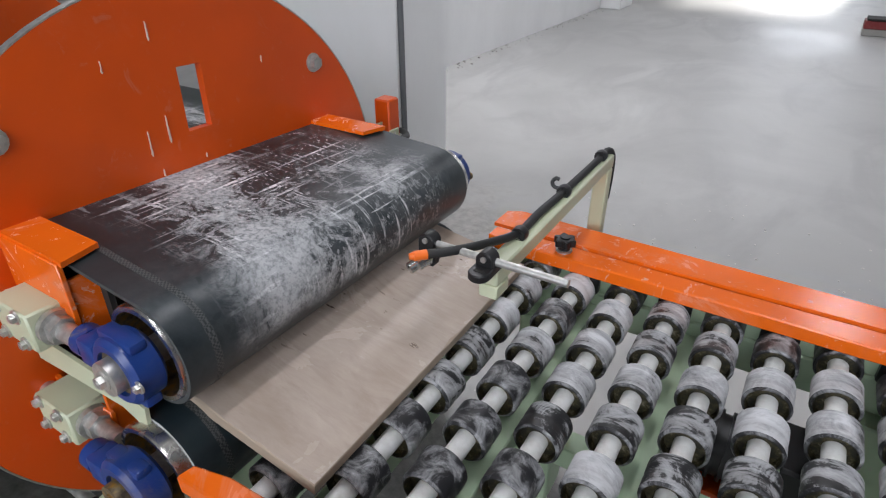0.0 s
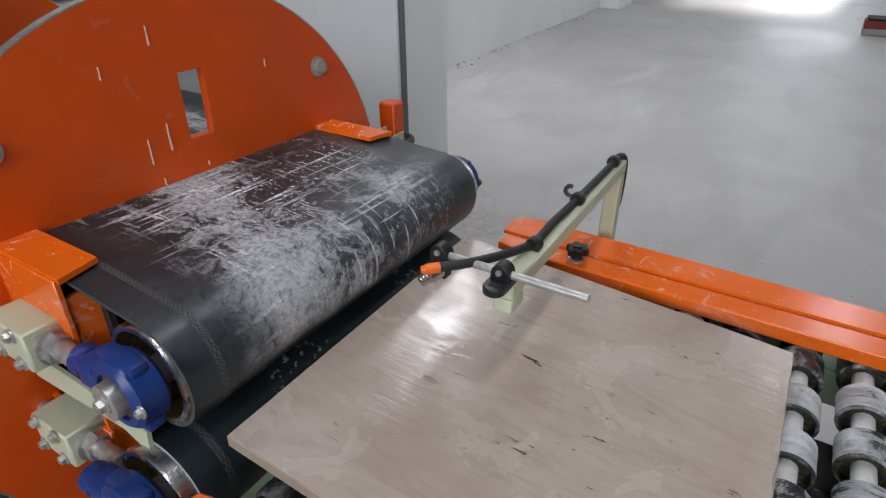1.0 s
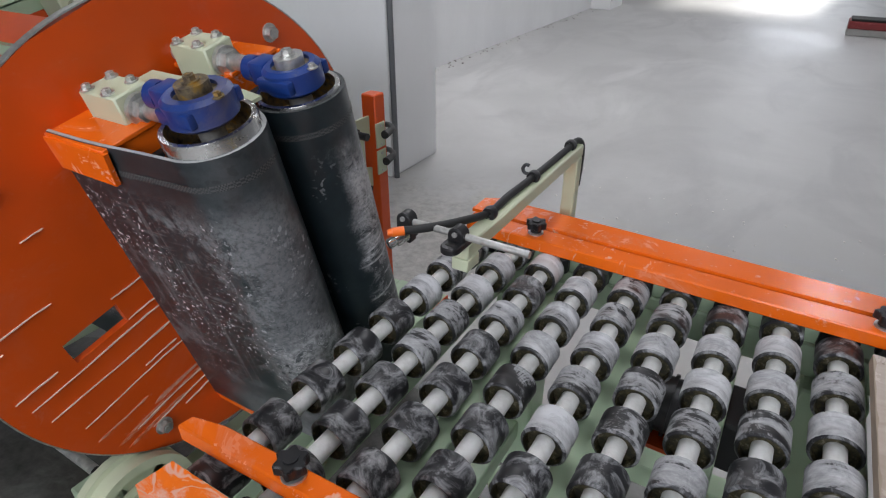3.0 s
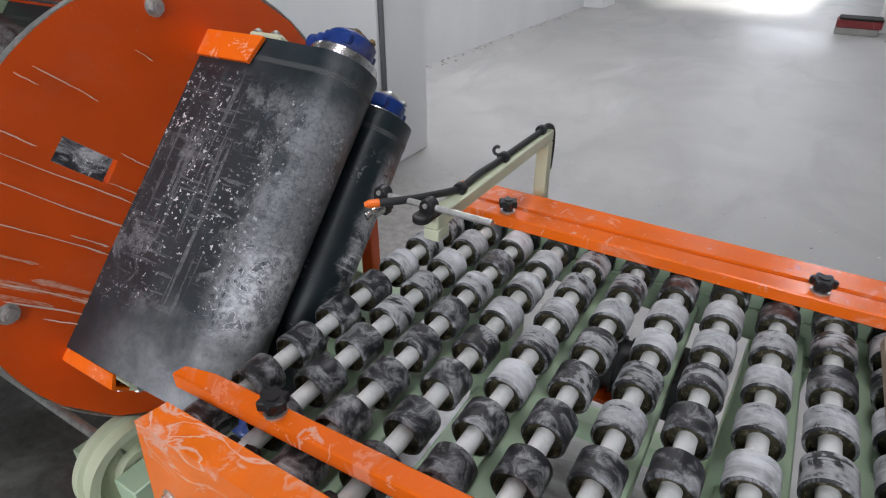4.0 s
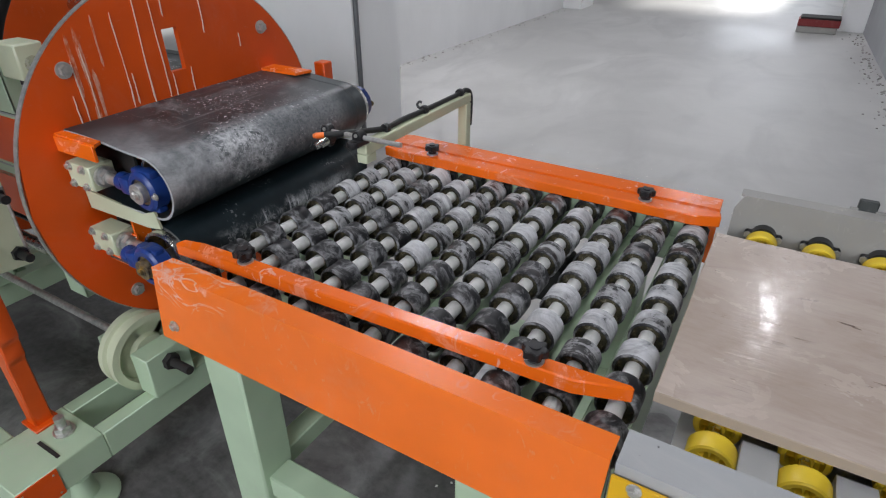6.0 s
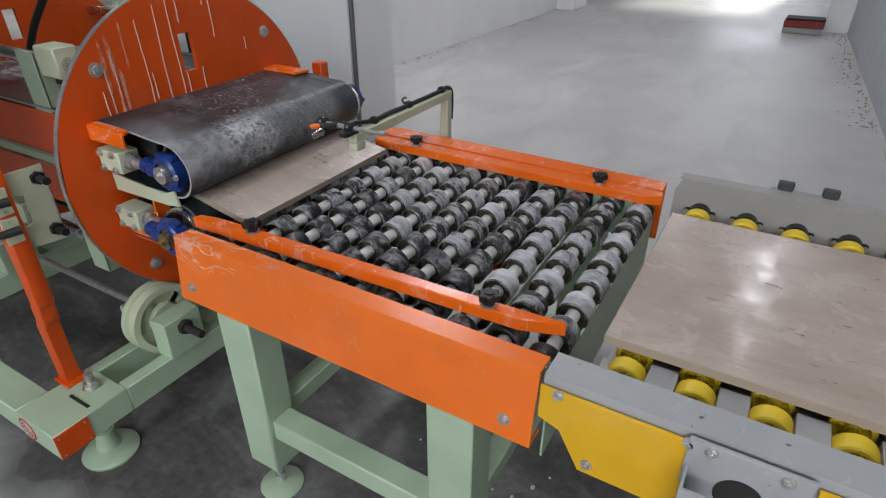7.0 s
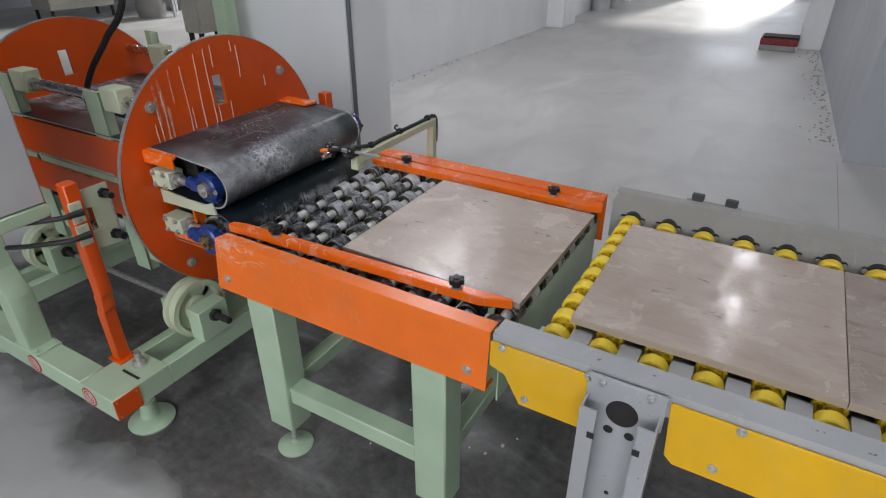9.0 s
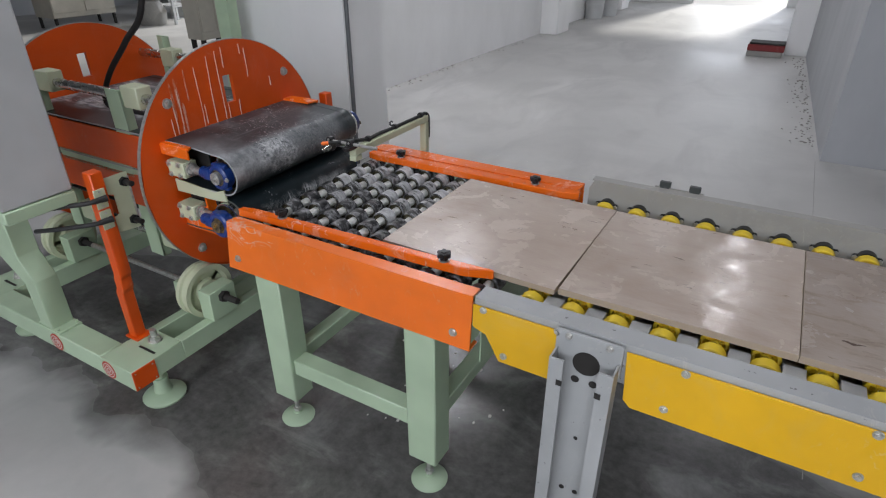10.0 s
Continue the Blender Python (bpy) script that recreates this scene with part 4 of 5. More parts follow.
def stop_post(ob, yp, s, dx, top):
    def put(name, bm, mat, owner, label=""):
        bmesh.ops.translate(bm, vec=(dx, 0, 0), verts=bm.verts[:])
        return part(name, bm, mat, owner, label)

    bm = bmesh.new()
    if s < 0:
        prism(bm, [(-1.060, F1), (-1.010, F1), (-1.010, top), (-1.060, top)], "y", yp - 0.024, yp + 0.024, 0.004)
    else:
        prism(bm, [(-1.018, F1), (-0.972, F1), (-0.972, 0.43), (-0.958, 0.455), (-0.958, 0.50), (-0.946, 0.52), (-0.946, top), (-0.994, top), (-0.994, 0.52), (-1.004, 0.50), (-1.004, 0.46), (-1.018, 0.43)], "y", yp - 0.024, yp + 0.024, 0.004)
    put("post", bm, ORANGE_SHADED, ob, "cranked orange post" if s > 0 else "straight orange post")
    bm = bmesh.new()
    box(bm, -1.03 if s > 0 else -1.076, -0.952 if s > 0 else -0.994, yp - 0.035, yp + 0.035, F1 + 0.001, F1 + 0.009, bevel=0.001)
    put("base_plate", bm, ORANGE_SHADED, ob)
    # the switch plate stands edge-on behind the post, notched like a C; long bolts carry the sensors on its edge
    face = -0.946 if s > 0 else -1.010
    y0, y1 = yp + s * 0.026, yp + s * 0.125
    notch = [(y0, 0.685), (y1, 0.675), (y1, 0.905), (y0, 0.905), (y0, 0.845), (y0 + s * 0.030, 0.835), (y0 + s * 0.030, 0.755), (y0, 0.745)]
    bm = bmesh.new()
    prism(bm, notch, "x", face - 0.028, face - 0.022)
    plate = put("switch_plate", bm, CREAM, ob, "pale green notched switch plate")
    for zz in (0.872, 0.715):
        bm = bmesh.new()
        rod(bm, (face - 0.060, y1 - s * 0.022, zz), (face + 0.030, y1 - s * 0.022, zz), 0.011, 12)
        rod(bm, (face - 0.022, y1 - s * 0.022, zz), (face - 0.010, y1 - s * 0.022, zz), 0.019, 6)
        rod(bm, (face - 0.040, y1 - s * 0.022, zz), (face - 0.028, y1 - s * 0.022, zz), 0.019, 6)
        put("sensor", bm, BLACK, plate, "black inductive sensor")
    part_bolt = bmesh.new()
    rod(part_bolt, (face - 0.018, y1 - s * 0.004, 0.69), (face - 0.018, y1 - s * 0.004, 0.89), 0.004, 8)
    put("bolt", part_bolt, ZINC, plate, "long thin zinc bolt")
    for zz in (0.848, 0.765):
        bm = bmesh.new()
        box(bm, face, face + 0.005, yp - 0.030, yp + 0.012, zz - 0.038, zz + 0.036, bevel=0.001)
        lug = put("lug", bm, CREAM, ob)
        for dz in (-0.028, 0.026):
            bm = bmesh.new()
            rod(bm, (face + 0.005, yp - 0.009, zz + dz), (face + 0.0075, yp - 0.009, zz + dz), 0.004, 8)
            put("screw", bm, ZINC, lug)
        bm = bmesh.new()
        sweep(bm, [(face + 0.014, yp + 0.002, zz), (face + 0.004, yp - 0.050, zz - 0.001), (face - 0.05, yp - 0.095, zz - 0.008), (face - 0.14, yp - 0.135, zz - 0.025), (face - 0.24, yp - 0.15, zz - 0.05)] if s > 0 else [(face + 0.014, yp, zz), (face + 0.004, yp + 0.05, zz - 0.001), (face - 0.05, yp + 0.10, zz - 0.01), (face - 0.14, yp + 0.14, zz - 0.03)], 0.0085, 10)
        rod(bm, (face + 0.016, yp + 0.006 * s, zz), (face + 0.006, yp - 0.040 * s, zz - 0.001), 0.0125, 14, 0.010)
        put("cable", bm, RUBBER_HOSE, lug, "black cable with moulded plug")


near_post = thing("stop_post", (-0.96, 0.03, F1), "cranked orange stop post with switches on the frame", "post", "stop posts")
stop_post(near_post, 0.0, 1, 0.0, 0.945)
far_post = thing("stop_post", (-0.95, 1.261, F1), "straight orange stop post with switches on the frame", "post", "stop posts")
stop_post(far_post, 1.261, -1, 0.086, 0.965)

# control cabinet on its bracket
cab = thing("control_cabinet", (-1.3, -0.2, 0.89), "light grey steel control cabinet on a green bracket", "cabinet")
part("body", boxed(-1.62, -1.0, -0.30, -0.062, 0.892, 1.75, bevel=0.006), CABINET_GREY, cab)
part("door", boxed(-1.60, -1.02, -0.318, -0.302, 0.905, 1.735, bevel=0.004), CABINET_GREY, cab)
part("handle", boxed(-1.05, -1.035, -0.333, -0.318, 0.98, 1.10, bevel=0.004), BLACK, cab, "black cabinet handle")
stand = thing("cabinet_stand", (-1.35, -0.12, F1), "pale green bracket post carrying the cabinet", "stand")
bm = bmesh.new()
prism(bm, [(-1.42, F1), (-1.33, F1), (-1.33, 0.45), (-1.40, 0.55), (-1.40, 0.84), (-1.55, 0.84), (-1.55, 0.52), (-1.42, 0.42)], "y", -0.165, -0.075, 0.004)
part("post", bm, GREEN, stand)
bm = bmesh.new()
box(bm, -1.62, -0.995, -0.30, -0.06, 0.845, 0.89, bevel=0.004)
part("shelf", bm, GREEN, stand, "pale green shelf frame")
bm = bmesh.new()
box(bm, -1.44, -1.28, -0.17, -0.07, F1 + 0.001, F1 + 0.009, bevel=0.001)
for bx, by in ((-1.43, -0.16), (-1.30, -0.16), (-1.30, -0.08)):
    rod(bm, (bx, by, F1 + 0.009), (bx, by, F1 + 0.018), 0.007, 6)
part("base_plate", bm, GREEN, stand)

bm = bmesh.new()
sweep(bm, [(-0.98, 0.45, WALL_H), (-1.0, 0.45, 3.0), (-1.03, 0.45, 1.9), (-1.108, 0.45, 1.47), (-1.281, 0.45, 1.302), (-1.44, 0.45, 1.17), (-1.53, 0.45, 1.06), (-1.52, 0.45, 1.008), (-1.43, 0.45, 1.003), (-1.20, 0.45, 1.005)], 0.012, 12)
solid("hanging_cable", bm, RUBBER_HOSE, (-0.98, 0.45, WALL_H), "thick black cable hanging onto the drum", "cable")

# ---- the roller table ----
table = thing("roller_table", (0, 0.63, FLOOR), "orange and pale green roller table with dusty rubber rings", "roller table")
bm = bmesh.new()
prism(bm, [(-0.515, 0.605), (0.490, 0.605), (0.497, 0.7955), (-0.484, 0.7955), (-0.500, 0.70)], "y", 0.150, 0.156)
prism(bm, [(-0.484, 0.150), (0.497, 0.150), (0.497, 0.198), (-0.476, 0.198)], "z", 0.7955, 0.8015)
box(bm, -0.48, 0.49, 0.156, 0.20, 0.605, 0.611)
near_panel = part("side_panel", bm, PANEL, table, "glossy orange folded side panel")
for bx in (-0.458, 0.435):
    bm = bmesh.new()
    hexbolt(bm, (bx, 0.150, 0.656), (0, -1, 0), 0.0095, 0.007)
    part("bolt", bm, ZINC, near_panel)
bm = bmesh.new()
prism(bm, [(-0.50, 1.052), (0.507, 1.052), (0.507, 1.118), (-0.47, 1.135), (-0.50, 1.118)], "z", 0.792, 0.800)
box(bm, -0.485, 0.507, 1.110, 1.118, 0.61, 0.795)
part("side_panel", bm, ORANGE, table, "orange folded side panel")


def guide(name, pts, z0, z1):
    bm = bmesh.new()
    prism(bm, pts, "z", z0, z1, 0.003)
    return part(name, bm, ORANGE, table, "orange guide rail with scuffed edges")


near_guide = guide("guide_rail", [(-0.520, 0.238), (0.40, 0.268), (0.492, 0.298), (0.486, 0.306), (0.40, 0.302), (-0.46, 0.274), (-0.515, 0.262)], 0.775, 0.806)
far_guide = guide("guide_rail", [(-0.49, 1.003), (-0.44, 0.992), (0.46, 0.992), (0.518, 1.012), (0.512, 1.0455), (-0.49, 1.0455)], 0.768, 0.797)


def knob(x, y, z, owner):
    bm = bmesh.new()
    pts = []
    for i in range(60):
        a = 2 * math.pi * i / 60
        r = 0.0205 + 0.0032 * math.cos(6 * a)
        pts.append((x + r * math.cos(a), y + r * math.sin(a)))
    prism(bm, pts, "z", z + 0.014, z + 0.030, 0.002)
    rod(bm, (x, y, z + 0.003), (x, y, z + 0.0145), 0.0125, 16)
    rod(bm, (x, y, z + 0.030), (x, y, z + 0.033), 0.010, 14)
    k = part("knob", bm, BLACK, owner, "black star knob")
    bm = bmesh.new()
    rod(bm, (x, y, z), (x, y, z + 0.004), 0.017, 18)
    part("washer", bm, ZINC, owner)


for kx in (-0.322, 0.330):
    knob(kx, 0.262 if kx < 0 else 0.280, 0.806, near_guide)
    knob(kx, 1.021, 0.797, far_guide)

# frame under the rollers
for y0, y1 in ((0.157, 0.217), (1.048, 1.108)):
    part("side_beam", boxed(-0.485, 0.49, y0, y1, 0.625, 0.70, bevel=0.004), GREEN, table)
for y0, y1 in ((0.206, 0.214), (1.056, 1.064)):
    part("bearing_plate", boxed(-0.485, 0.49, y0, y1, 0.70, 0.765, bevel=0.001), GREEN, table)
for x in (-0.41, -0.265, -0.055, 0.11, 0.315, 0.437):
    part("cross_bar", boxed(x - 0.026, x + 0.026, 0.217, 1.048, 0.63, 0.672, bevel=0.003), GREEN, table)
part("end_plate", boxed(0.492, 0.497, 0.215, 1.050, 0.52, 0.715, bevel=0.001), GREEN, table, "pale green end plate")
for lx in (-0.345, 0.305):
    for y0 in (0.160, 1.005):
        part("leg", boxed(lx - 0.0575, lx + 0.0575, y0, y0 + 0.10, 0.028, 0.625, bevel=0.005), GREEN, table, "square pale green leg")
        bm = bmesh.new()
        yc = y0 + 0.05
        rod(bm, (lx, yc, FLOOR + 0.03), (lx, yc, 0.028), 0.010, 12)
        rod(bm, (lx, yc, FLOOR + 0.036), (lx, yc, FLOOR + 0.052), 0.017, 6)
        stem = bm
        bm = bmesh.new()
        lathe(bm, [(0.0, 0.0), (0.0, 0.067), (0.006, 0.069), (0.014, 0.061), (0.026, 0.018), (0.034, 0.016), (0.034, 0.0)], (lx, yc, FLOOR), (0, 0, 1), 28)
        foot = part("foot", bm, GREEN, table, "round pale green levelling foot")
        part("stem", stem, ZINC, foot, "dark threaded stem with nut")
    part("leg_brace", boxed(lx - 0.03, lx + 0.03, 0.261, 1.004, 0.165, 0.225, bevel=0.004), GREEN, table)
for y0 in (0.175, 1.02):
    part("stretcher", boxed(-0.287, 0.247, y0, y0 + 0.07, 0.165, 0.235, bevel=0.004), GREEN, table, "pale green stretcher")
# gear motor and chain run under the far side
bm = bmesh.new()
rod(bm, (-0.12, 0.86, 0.60), (0.12, 0.86, 0.60), 0.055, 24)
motor = part("gear_motor", bm, BLACK, table, "black finned gear motor")
for k in range(9):
    part("fin", rodded((-0.10 + k * 0.02, 0.86, 0.60), (-0.094 + k * 0.02, 0.86, 0.60), 0.062, 24), BLACK, motor)
part("gearbox", boxed(0.121, 0.20, 0.80, 0.92, 0.545, 0.655, bevel=0.006), BLACK, motor)
part("motor_plate", boxed(-0.06, 0.12, 0.80, 0.92, 0.532, 0.542), ORANGE_SHADED, table)

RING_R, ROLL_Z = 0.0365, 0.7335
bm = bmesh.new()
rod(bm, (0, -0.43, 0), (0, 0.43, 0), 0.0155, 20)
shaft_mesh = mesh("roller", bm, SLEEVE)
bm = bmesh.new()
W = 0.0295
lathe(bm, [(-W + 0.012, 0.0157), (-W + 0.012, 0.029), (-W, 0.0315), (-W, RING_R - 0.003), (-W + 0.003, RING_R), (-0.006, RING_R), (-0.004, RING_R - 0.0008), (0.004, RING_R - 0.0008), (0.006, RING_R), (W - 0.003, RING_R), (W, RING_R - 0.003), (W, 0.0315), (W - 0.012, 0.029), (W - 0.012, 0.0157)], (0, 0, 0), (0, 1, 0), 28)
for f in bm.faces:
    c = f.calc_center_median()
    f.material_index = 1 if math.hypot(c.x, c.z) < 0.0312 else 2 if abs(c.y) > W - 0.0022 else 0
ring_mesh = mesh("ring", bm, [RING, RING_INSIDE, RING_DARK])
dark_mesh = ring_mesh.copy()
dark_mesh.materials[0] = RING_DARK
rollers = []
for i in range(11):
    x = -0.460 + 0.0925 * i
    roller = shared("roller", shaft_mesh, table, (x, 0.632 - 0.63, ROLL_Z - FLOOR))
    first = 0.970 if i % 2 == 0 else 1.022
    for k in range(8):
        y = first - 0.104 * k
        darker = y < 0.64 - 0.024 * i + rnd.uniform(-0.08, 0.08) or (k == 0 and i % 2) or rnd.random() < 0.08
        shared("ring", dark_mesh if darker else ring_mesh, roller, (0, y - 0.632, 0), "black rubber ring" if darker else "rubber ring caked with white dust")
    rollers.append(roller)
bm = bmesh.new()
box(bm, -0.032, 0.032, -0.012, 0.012, -0.022, 0.022, bevel=0.006)
pillow = mesh("pillow_bearing", bm, BLACK)
for i in range(11):
    for yy in (0.226, 1.040):
        shared("pillow_bearing", pillow, table, (-0.460 + 0.0925 * i, yy - 0.63, ROLL_Z - 0.008 - FLOOR), "")

# ---- sensor arm ----
arm = thing("sensor_arm", (-0.32, 1.2, 0.80), "pale green arm carrying a hose, sensor and rod", "arm")
bm = bmesh.new()
box(bm, -0.336, -0.304, 0.674, 1.238, 0.910, 0.940, bevel=0.003)
box(bm, -0.336, -0.304, 1.206, 1.238, 0.62, 0.910, bevel=0.003)
box(bm, -0.336, -0.304, 1.119, 1.206, 0.62, 0.66, bevel=0.003)
part("arm_tube", bm, CREAM, arm)
part("end_tab", boxed(-0.336, -0.304, 0.674, 0.716, 0.886, 0.9095, bevel=0.002), CREAM, arm)
bm = bmesh.new()
sweep(bm, [(-0.312, 1.2445, 0.83), (-0.310, 1.246, 0.89), (-0.312, 1.2445, 0.935), (-0.318, 1.225, 0.950), (-0.32, 1.18, 0.947), (-0.322, 0.98, 0.947), (-0.324, 0.87, 0.949), (-0.325, 0.79, 0.947), (-0.345, 0.72, 0.955), (-0.374, 0.665, 0.960), (-0.404, 0.631, 0.961)], 0.0074, 10)
hose = part("hose", bm, RUBBER_HOSE, arm, "black corrugated hose")
bm = bmesh.new()
rod(bm, (-0.403, 0.632, 0.961), (-0.417, 0.617, 0.961), 0.0080, 12)
rod(bm, (-0.417, 0.617, 0.961), (-0.422, 0.612, 0.961), 0.0066, 12, 0.0048)
part("hose_tip", bm, NOZZLE, arm, "orange hose tip")
for y in (1.19, 0.978, 0.785):
    bm = bmesh.new()
    lathe(bm, [(-0.008, 0.0076), (-0.008, 0.0125), (-0.004, 0.0135), (0.004, 0.0135), (0.008, 0.0125), (0.008, 0.0076)], (-0.321, y, 0.9485), (0, 1, 0), 16)
    box(bm, -0.331, -0.311, y - 0.006, y + 0.006, 0.9405, 0.948, bevel=0.001)
    part("hose_clip", bm, BLACK, arm, "black hose clip")
bm = bmesh.new()
sweep(bm, [(-0.33, 0.984, 0.950), (-0.341, 0.980, 0.952), (-0.347, 0.981, 0.960), (-0.343, 0.987, 0.967), (-0.336, 0.989, 0.965)], 0.0038, 8)
part("hook", bm, BLACK, arm, "black cable hook")
part("rod", rodded((-0.440, 0.672, 0.957), (-0.192, 0.668, 0.961), 0.0062, 14), ZINC, arm, "thin dull steel rod")


def rounded_plate(bm, cx, cz, wide, tall, y0, y1):
    """An upright plate with a round top."""
    pts = [(cx + wide, cz - tall), (cx + wide, cz)]
    pts += [(cx + wide * math.cos(math.pi * i / 12), cz + wide * math.sin(math.pi * i / 12)) for i in range(1, 12)]
    pts += [(cx - wide, cz), (cx - wide, cz - tall)]
    prism(bm, pts, "y", y0, y1, 0.002)


# rod clamp: an upright eye on a slotted foot
bm = bmesh.new()
rounded_plate(bm, -0.319, 0.962, 0.0145, 0.021, 0.656, 0.681)
rounded_foot = [(-0.319 + 0.017 * math.cos(math.pi + math.pi * i / 12), 0.643 + 0.017 * math.sin(math.pi + math.pi * i / 12)) for i in range(13)]
prism(bm, rounded_foot + [(-0.302, 0.690), (-0.336, 0.690)], "z", 0.9405, 0.9535, 0.002)
clamp = part("rod_clamp", bm, BLACK, arm, "black plastic rod clamp on a slotted foot")
part("screw", rodded((-0.319, 0.6525, 0.966), (-0.319, 0.656, 0.966), 0.0045, 12), ZINC, clamp)
part("slot", boxed(-0.327, -0.311, 0.638, 0.647, 0.9536, 0.9545, bevel=0.0003), DARK, clamp)
# sensor clamp at the rod's far end, the sensor hanging in it
bm = bmesh.new()
rounded_plate(bm, -0.424, 0.960, 0.0150, 0.034, 0.660, 0.684)
rounded_plate(bm, -0.424, 0.930, 0.0120, 0.012, 0.662, 0.682)
clamp = part("sensor_clamp", bm, BLACK, arm, "black plastic sensor clamp")
part("screw", rodded((-0.424, 0.6565, 0.965), (-0.424, 0.660, 0.965), 0.0045, 12), ZINC, clamp)
bm = bmesh.new()
lathe(bm, [(-0.020, 0.0), (-0.020, 0.009), (-0.014, 0.0122), (0.006, 0.0122), (0.008, 0.0095), (0.020, 0.0095), (0.022, 0.007), (0.022, 0.0)], (-0.428, 0.650, 0.930), (-0.35, -0.6, -0.25), 18)
part("sensor", bm, STEEL, arm, "small bright steel sensor")

# ---- the grey and yellow conveyor ----
conv = thing("wheel_conveyor", (1.6, 0.63, FLOOR), "grey and yellow conveyor with yellow plastic wheels", "conveyor")
CX1 = 3.6
bm = bmesh.new()
prism(bm, [(0.150, 0.735), (0.156, 0.735), (0.156, 0.796), (0.212, 0.796), (0.212, 0.735), (0.218, 0.735), (0.218, 0.802), (0.150, 0.802)], "x", 0.505, CX1)
part("side_rail", bm, GREY, conv, "grey folded side rail with worn edges")
bm = bmesh.new()
prism(bm, [(0.537, 0.655), (CX1, 0.655), (CX1, 0.838), (0.555, 0.838), (0.537, 0.80)], "y", 1.080, 1.086)
prism(bm, [(0.545, 1.086), (CX1, 1.086), (CX1, 1.125), (0.545, 1.125)], "z", 0.832, 0.838)
part("side_rail", bm, GREY_DULL, conv, "dusty grey upright side rail")


def cover(x0, x1, cut, bolts):
    bm = bmesh.new()
    z1, z0 = 0.783, 0.615
    pts = [(x0, z1), (x0, z1 - 0.075), (x0 + 0.042, z1 - 0.090), (x0 + 0.085, z0), (x1, z0), (x1, z1)] if cut else [(x0, z1), (x0 + 0.01, z0 + 0.02), (x0 + 0.03, z0), (x1, z0), (x1, z1)]
    prism(bm, pts, "y", 0.1405, 0.1465, 0.001)
    c = part("cover_plate", bm, YELLOW, conv, "yellow cover plate")
    for bx, bz in bolts:
        bm = bmesh.new()
        hexbolt(bm, (bx, 0.1405, bz), (0, -1, 0), 0.0075, 0.006)
        part("bolt", bm, ZINC, c)


cover(0.503, 0.762, True, ((0.536, 0.775), (0.752, 0.782), (0.603, 0.640)))
cover(0.930, 1.90, False, ((1.07, 0.775), (1.04, 0.650), (1.45, 0.775), (1.45, 0.650), (1.80, 0.775)))
cover(2.07, 3.5, False, ((2.2, 0.775), (2.2, 0.650)))


def channel_leg(x0):
    bm = bmesh.new()
    x1 = x0 + 0.165
    prism(bm, [(x0, 0.078), (x0 + 0.038, 0.078), (x0 + 0.038, 0.083), (x0 + 0.005, 0.083), (x0 + 0.005, 0.134), (x1 - 0.005, 0.134), (x1 - 0.005, 0.083), (x1 - 0.038, 0.083), (x1 - 0.038, 0.078), (x1, 0.078), (x1, 0.139), (x0, 0.139)], "z", FLOOR, 0.745)
    leg = part("channel_leg", bm, GREY, conv, "grey folded channel leg with punched holes")
    bm = bmesh.new()
    box(bm, x0 - 0.004, x1 + 0.004, 0.132, 0.1395, 0.70, 0.800, bevel=0.001)
    part("top_plate", bm, GREY, leg)
    xm = (x0 + x1) / 2
    for bx, bz, r in ((xm, 0.715, 0.036), (xm - 0.024, 0.655, 0.011), (xm + 0.024, 0.655, 0.011), (xm - 0.02, 0.24, 0.008), (xm + 0.02, 0.24, 0.008), (xm, 0.45, 0.006)):
        bm = bmesh.new()
        lathe(bm, [(0, 0.0), (0, r), (0.001, r)], (bx, 0.1335 if bz < 0.7 else 0.1315, bz), (0, -1, 0), 28)
        part("hole", bm, DARK, leg, "dark punched hole")
    for bz in (0.675, 0.22):
        for xa in (x0 + 0.024, x1 - 0.040):
            part("notch", boxed(xa, xa + 0.016, 0.0765, 0.0775, bz - 0.012, bz + 0.006), DARK, leg)
    for bx in (x0 + 0.03, x1 - 0.03):
        bm = bmesh.new()
        hexbolt(bm, (bx, 0.132, 0.785), (0, -1, 0), 0.007, 0.005)
        part("bolt", bm, ZINC, leg)
    part("far_leg", boxed(x0, x1, 1.088, 1.128, FLOOR, 0.655, bevel=0.003), GREY, conv)


channel_leg(0.755)
channel_leg(1.905)
part("cross_tube", boxed(0.82, 0.87, 0.231, 1.079, 0.60, 0.65, bevel=0.003), GREY, conv)
part("cross_tube", boxed(1.96, 2.01, 0.231, 1.079, 0.60, 0.65, bevel=0.003), GREY, conv)
part("tray", boxed(0.56, CX1, 0.222, 1.076, 0.672, 0.677), CABINET_GREY, conv, "dusty grey tray under the wheels")

part("deck_strip", boxed(0.56, CX1, 0.2195, 0.352, 0.711, 0.715, bevel=0.001), CABINET_GREY, conv, "light grey deck strip under the wheels")

WH_R, WH_Z = 0.036, 0.7335


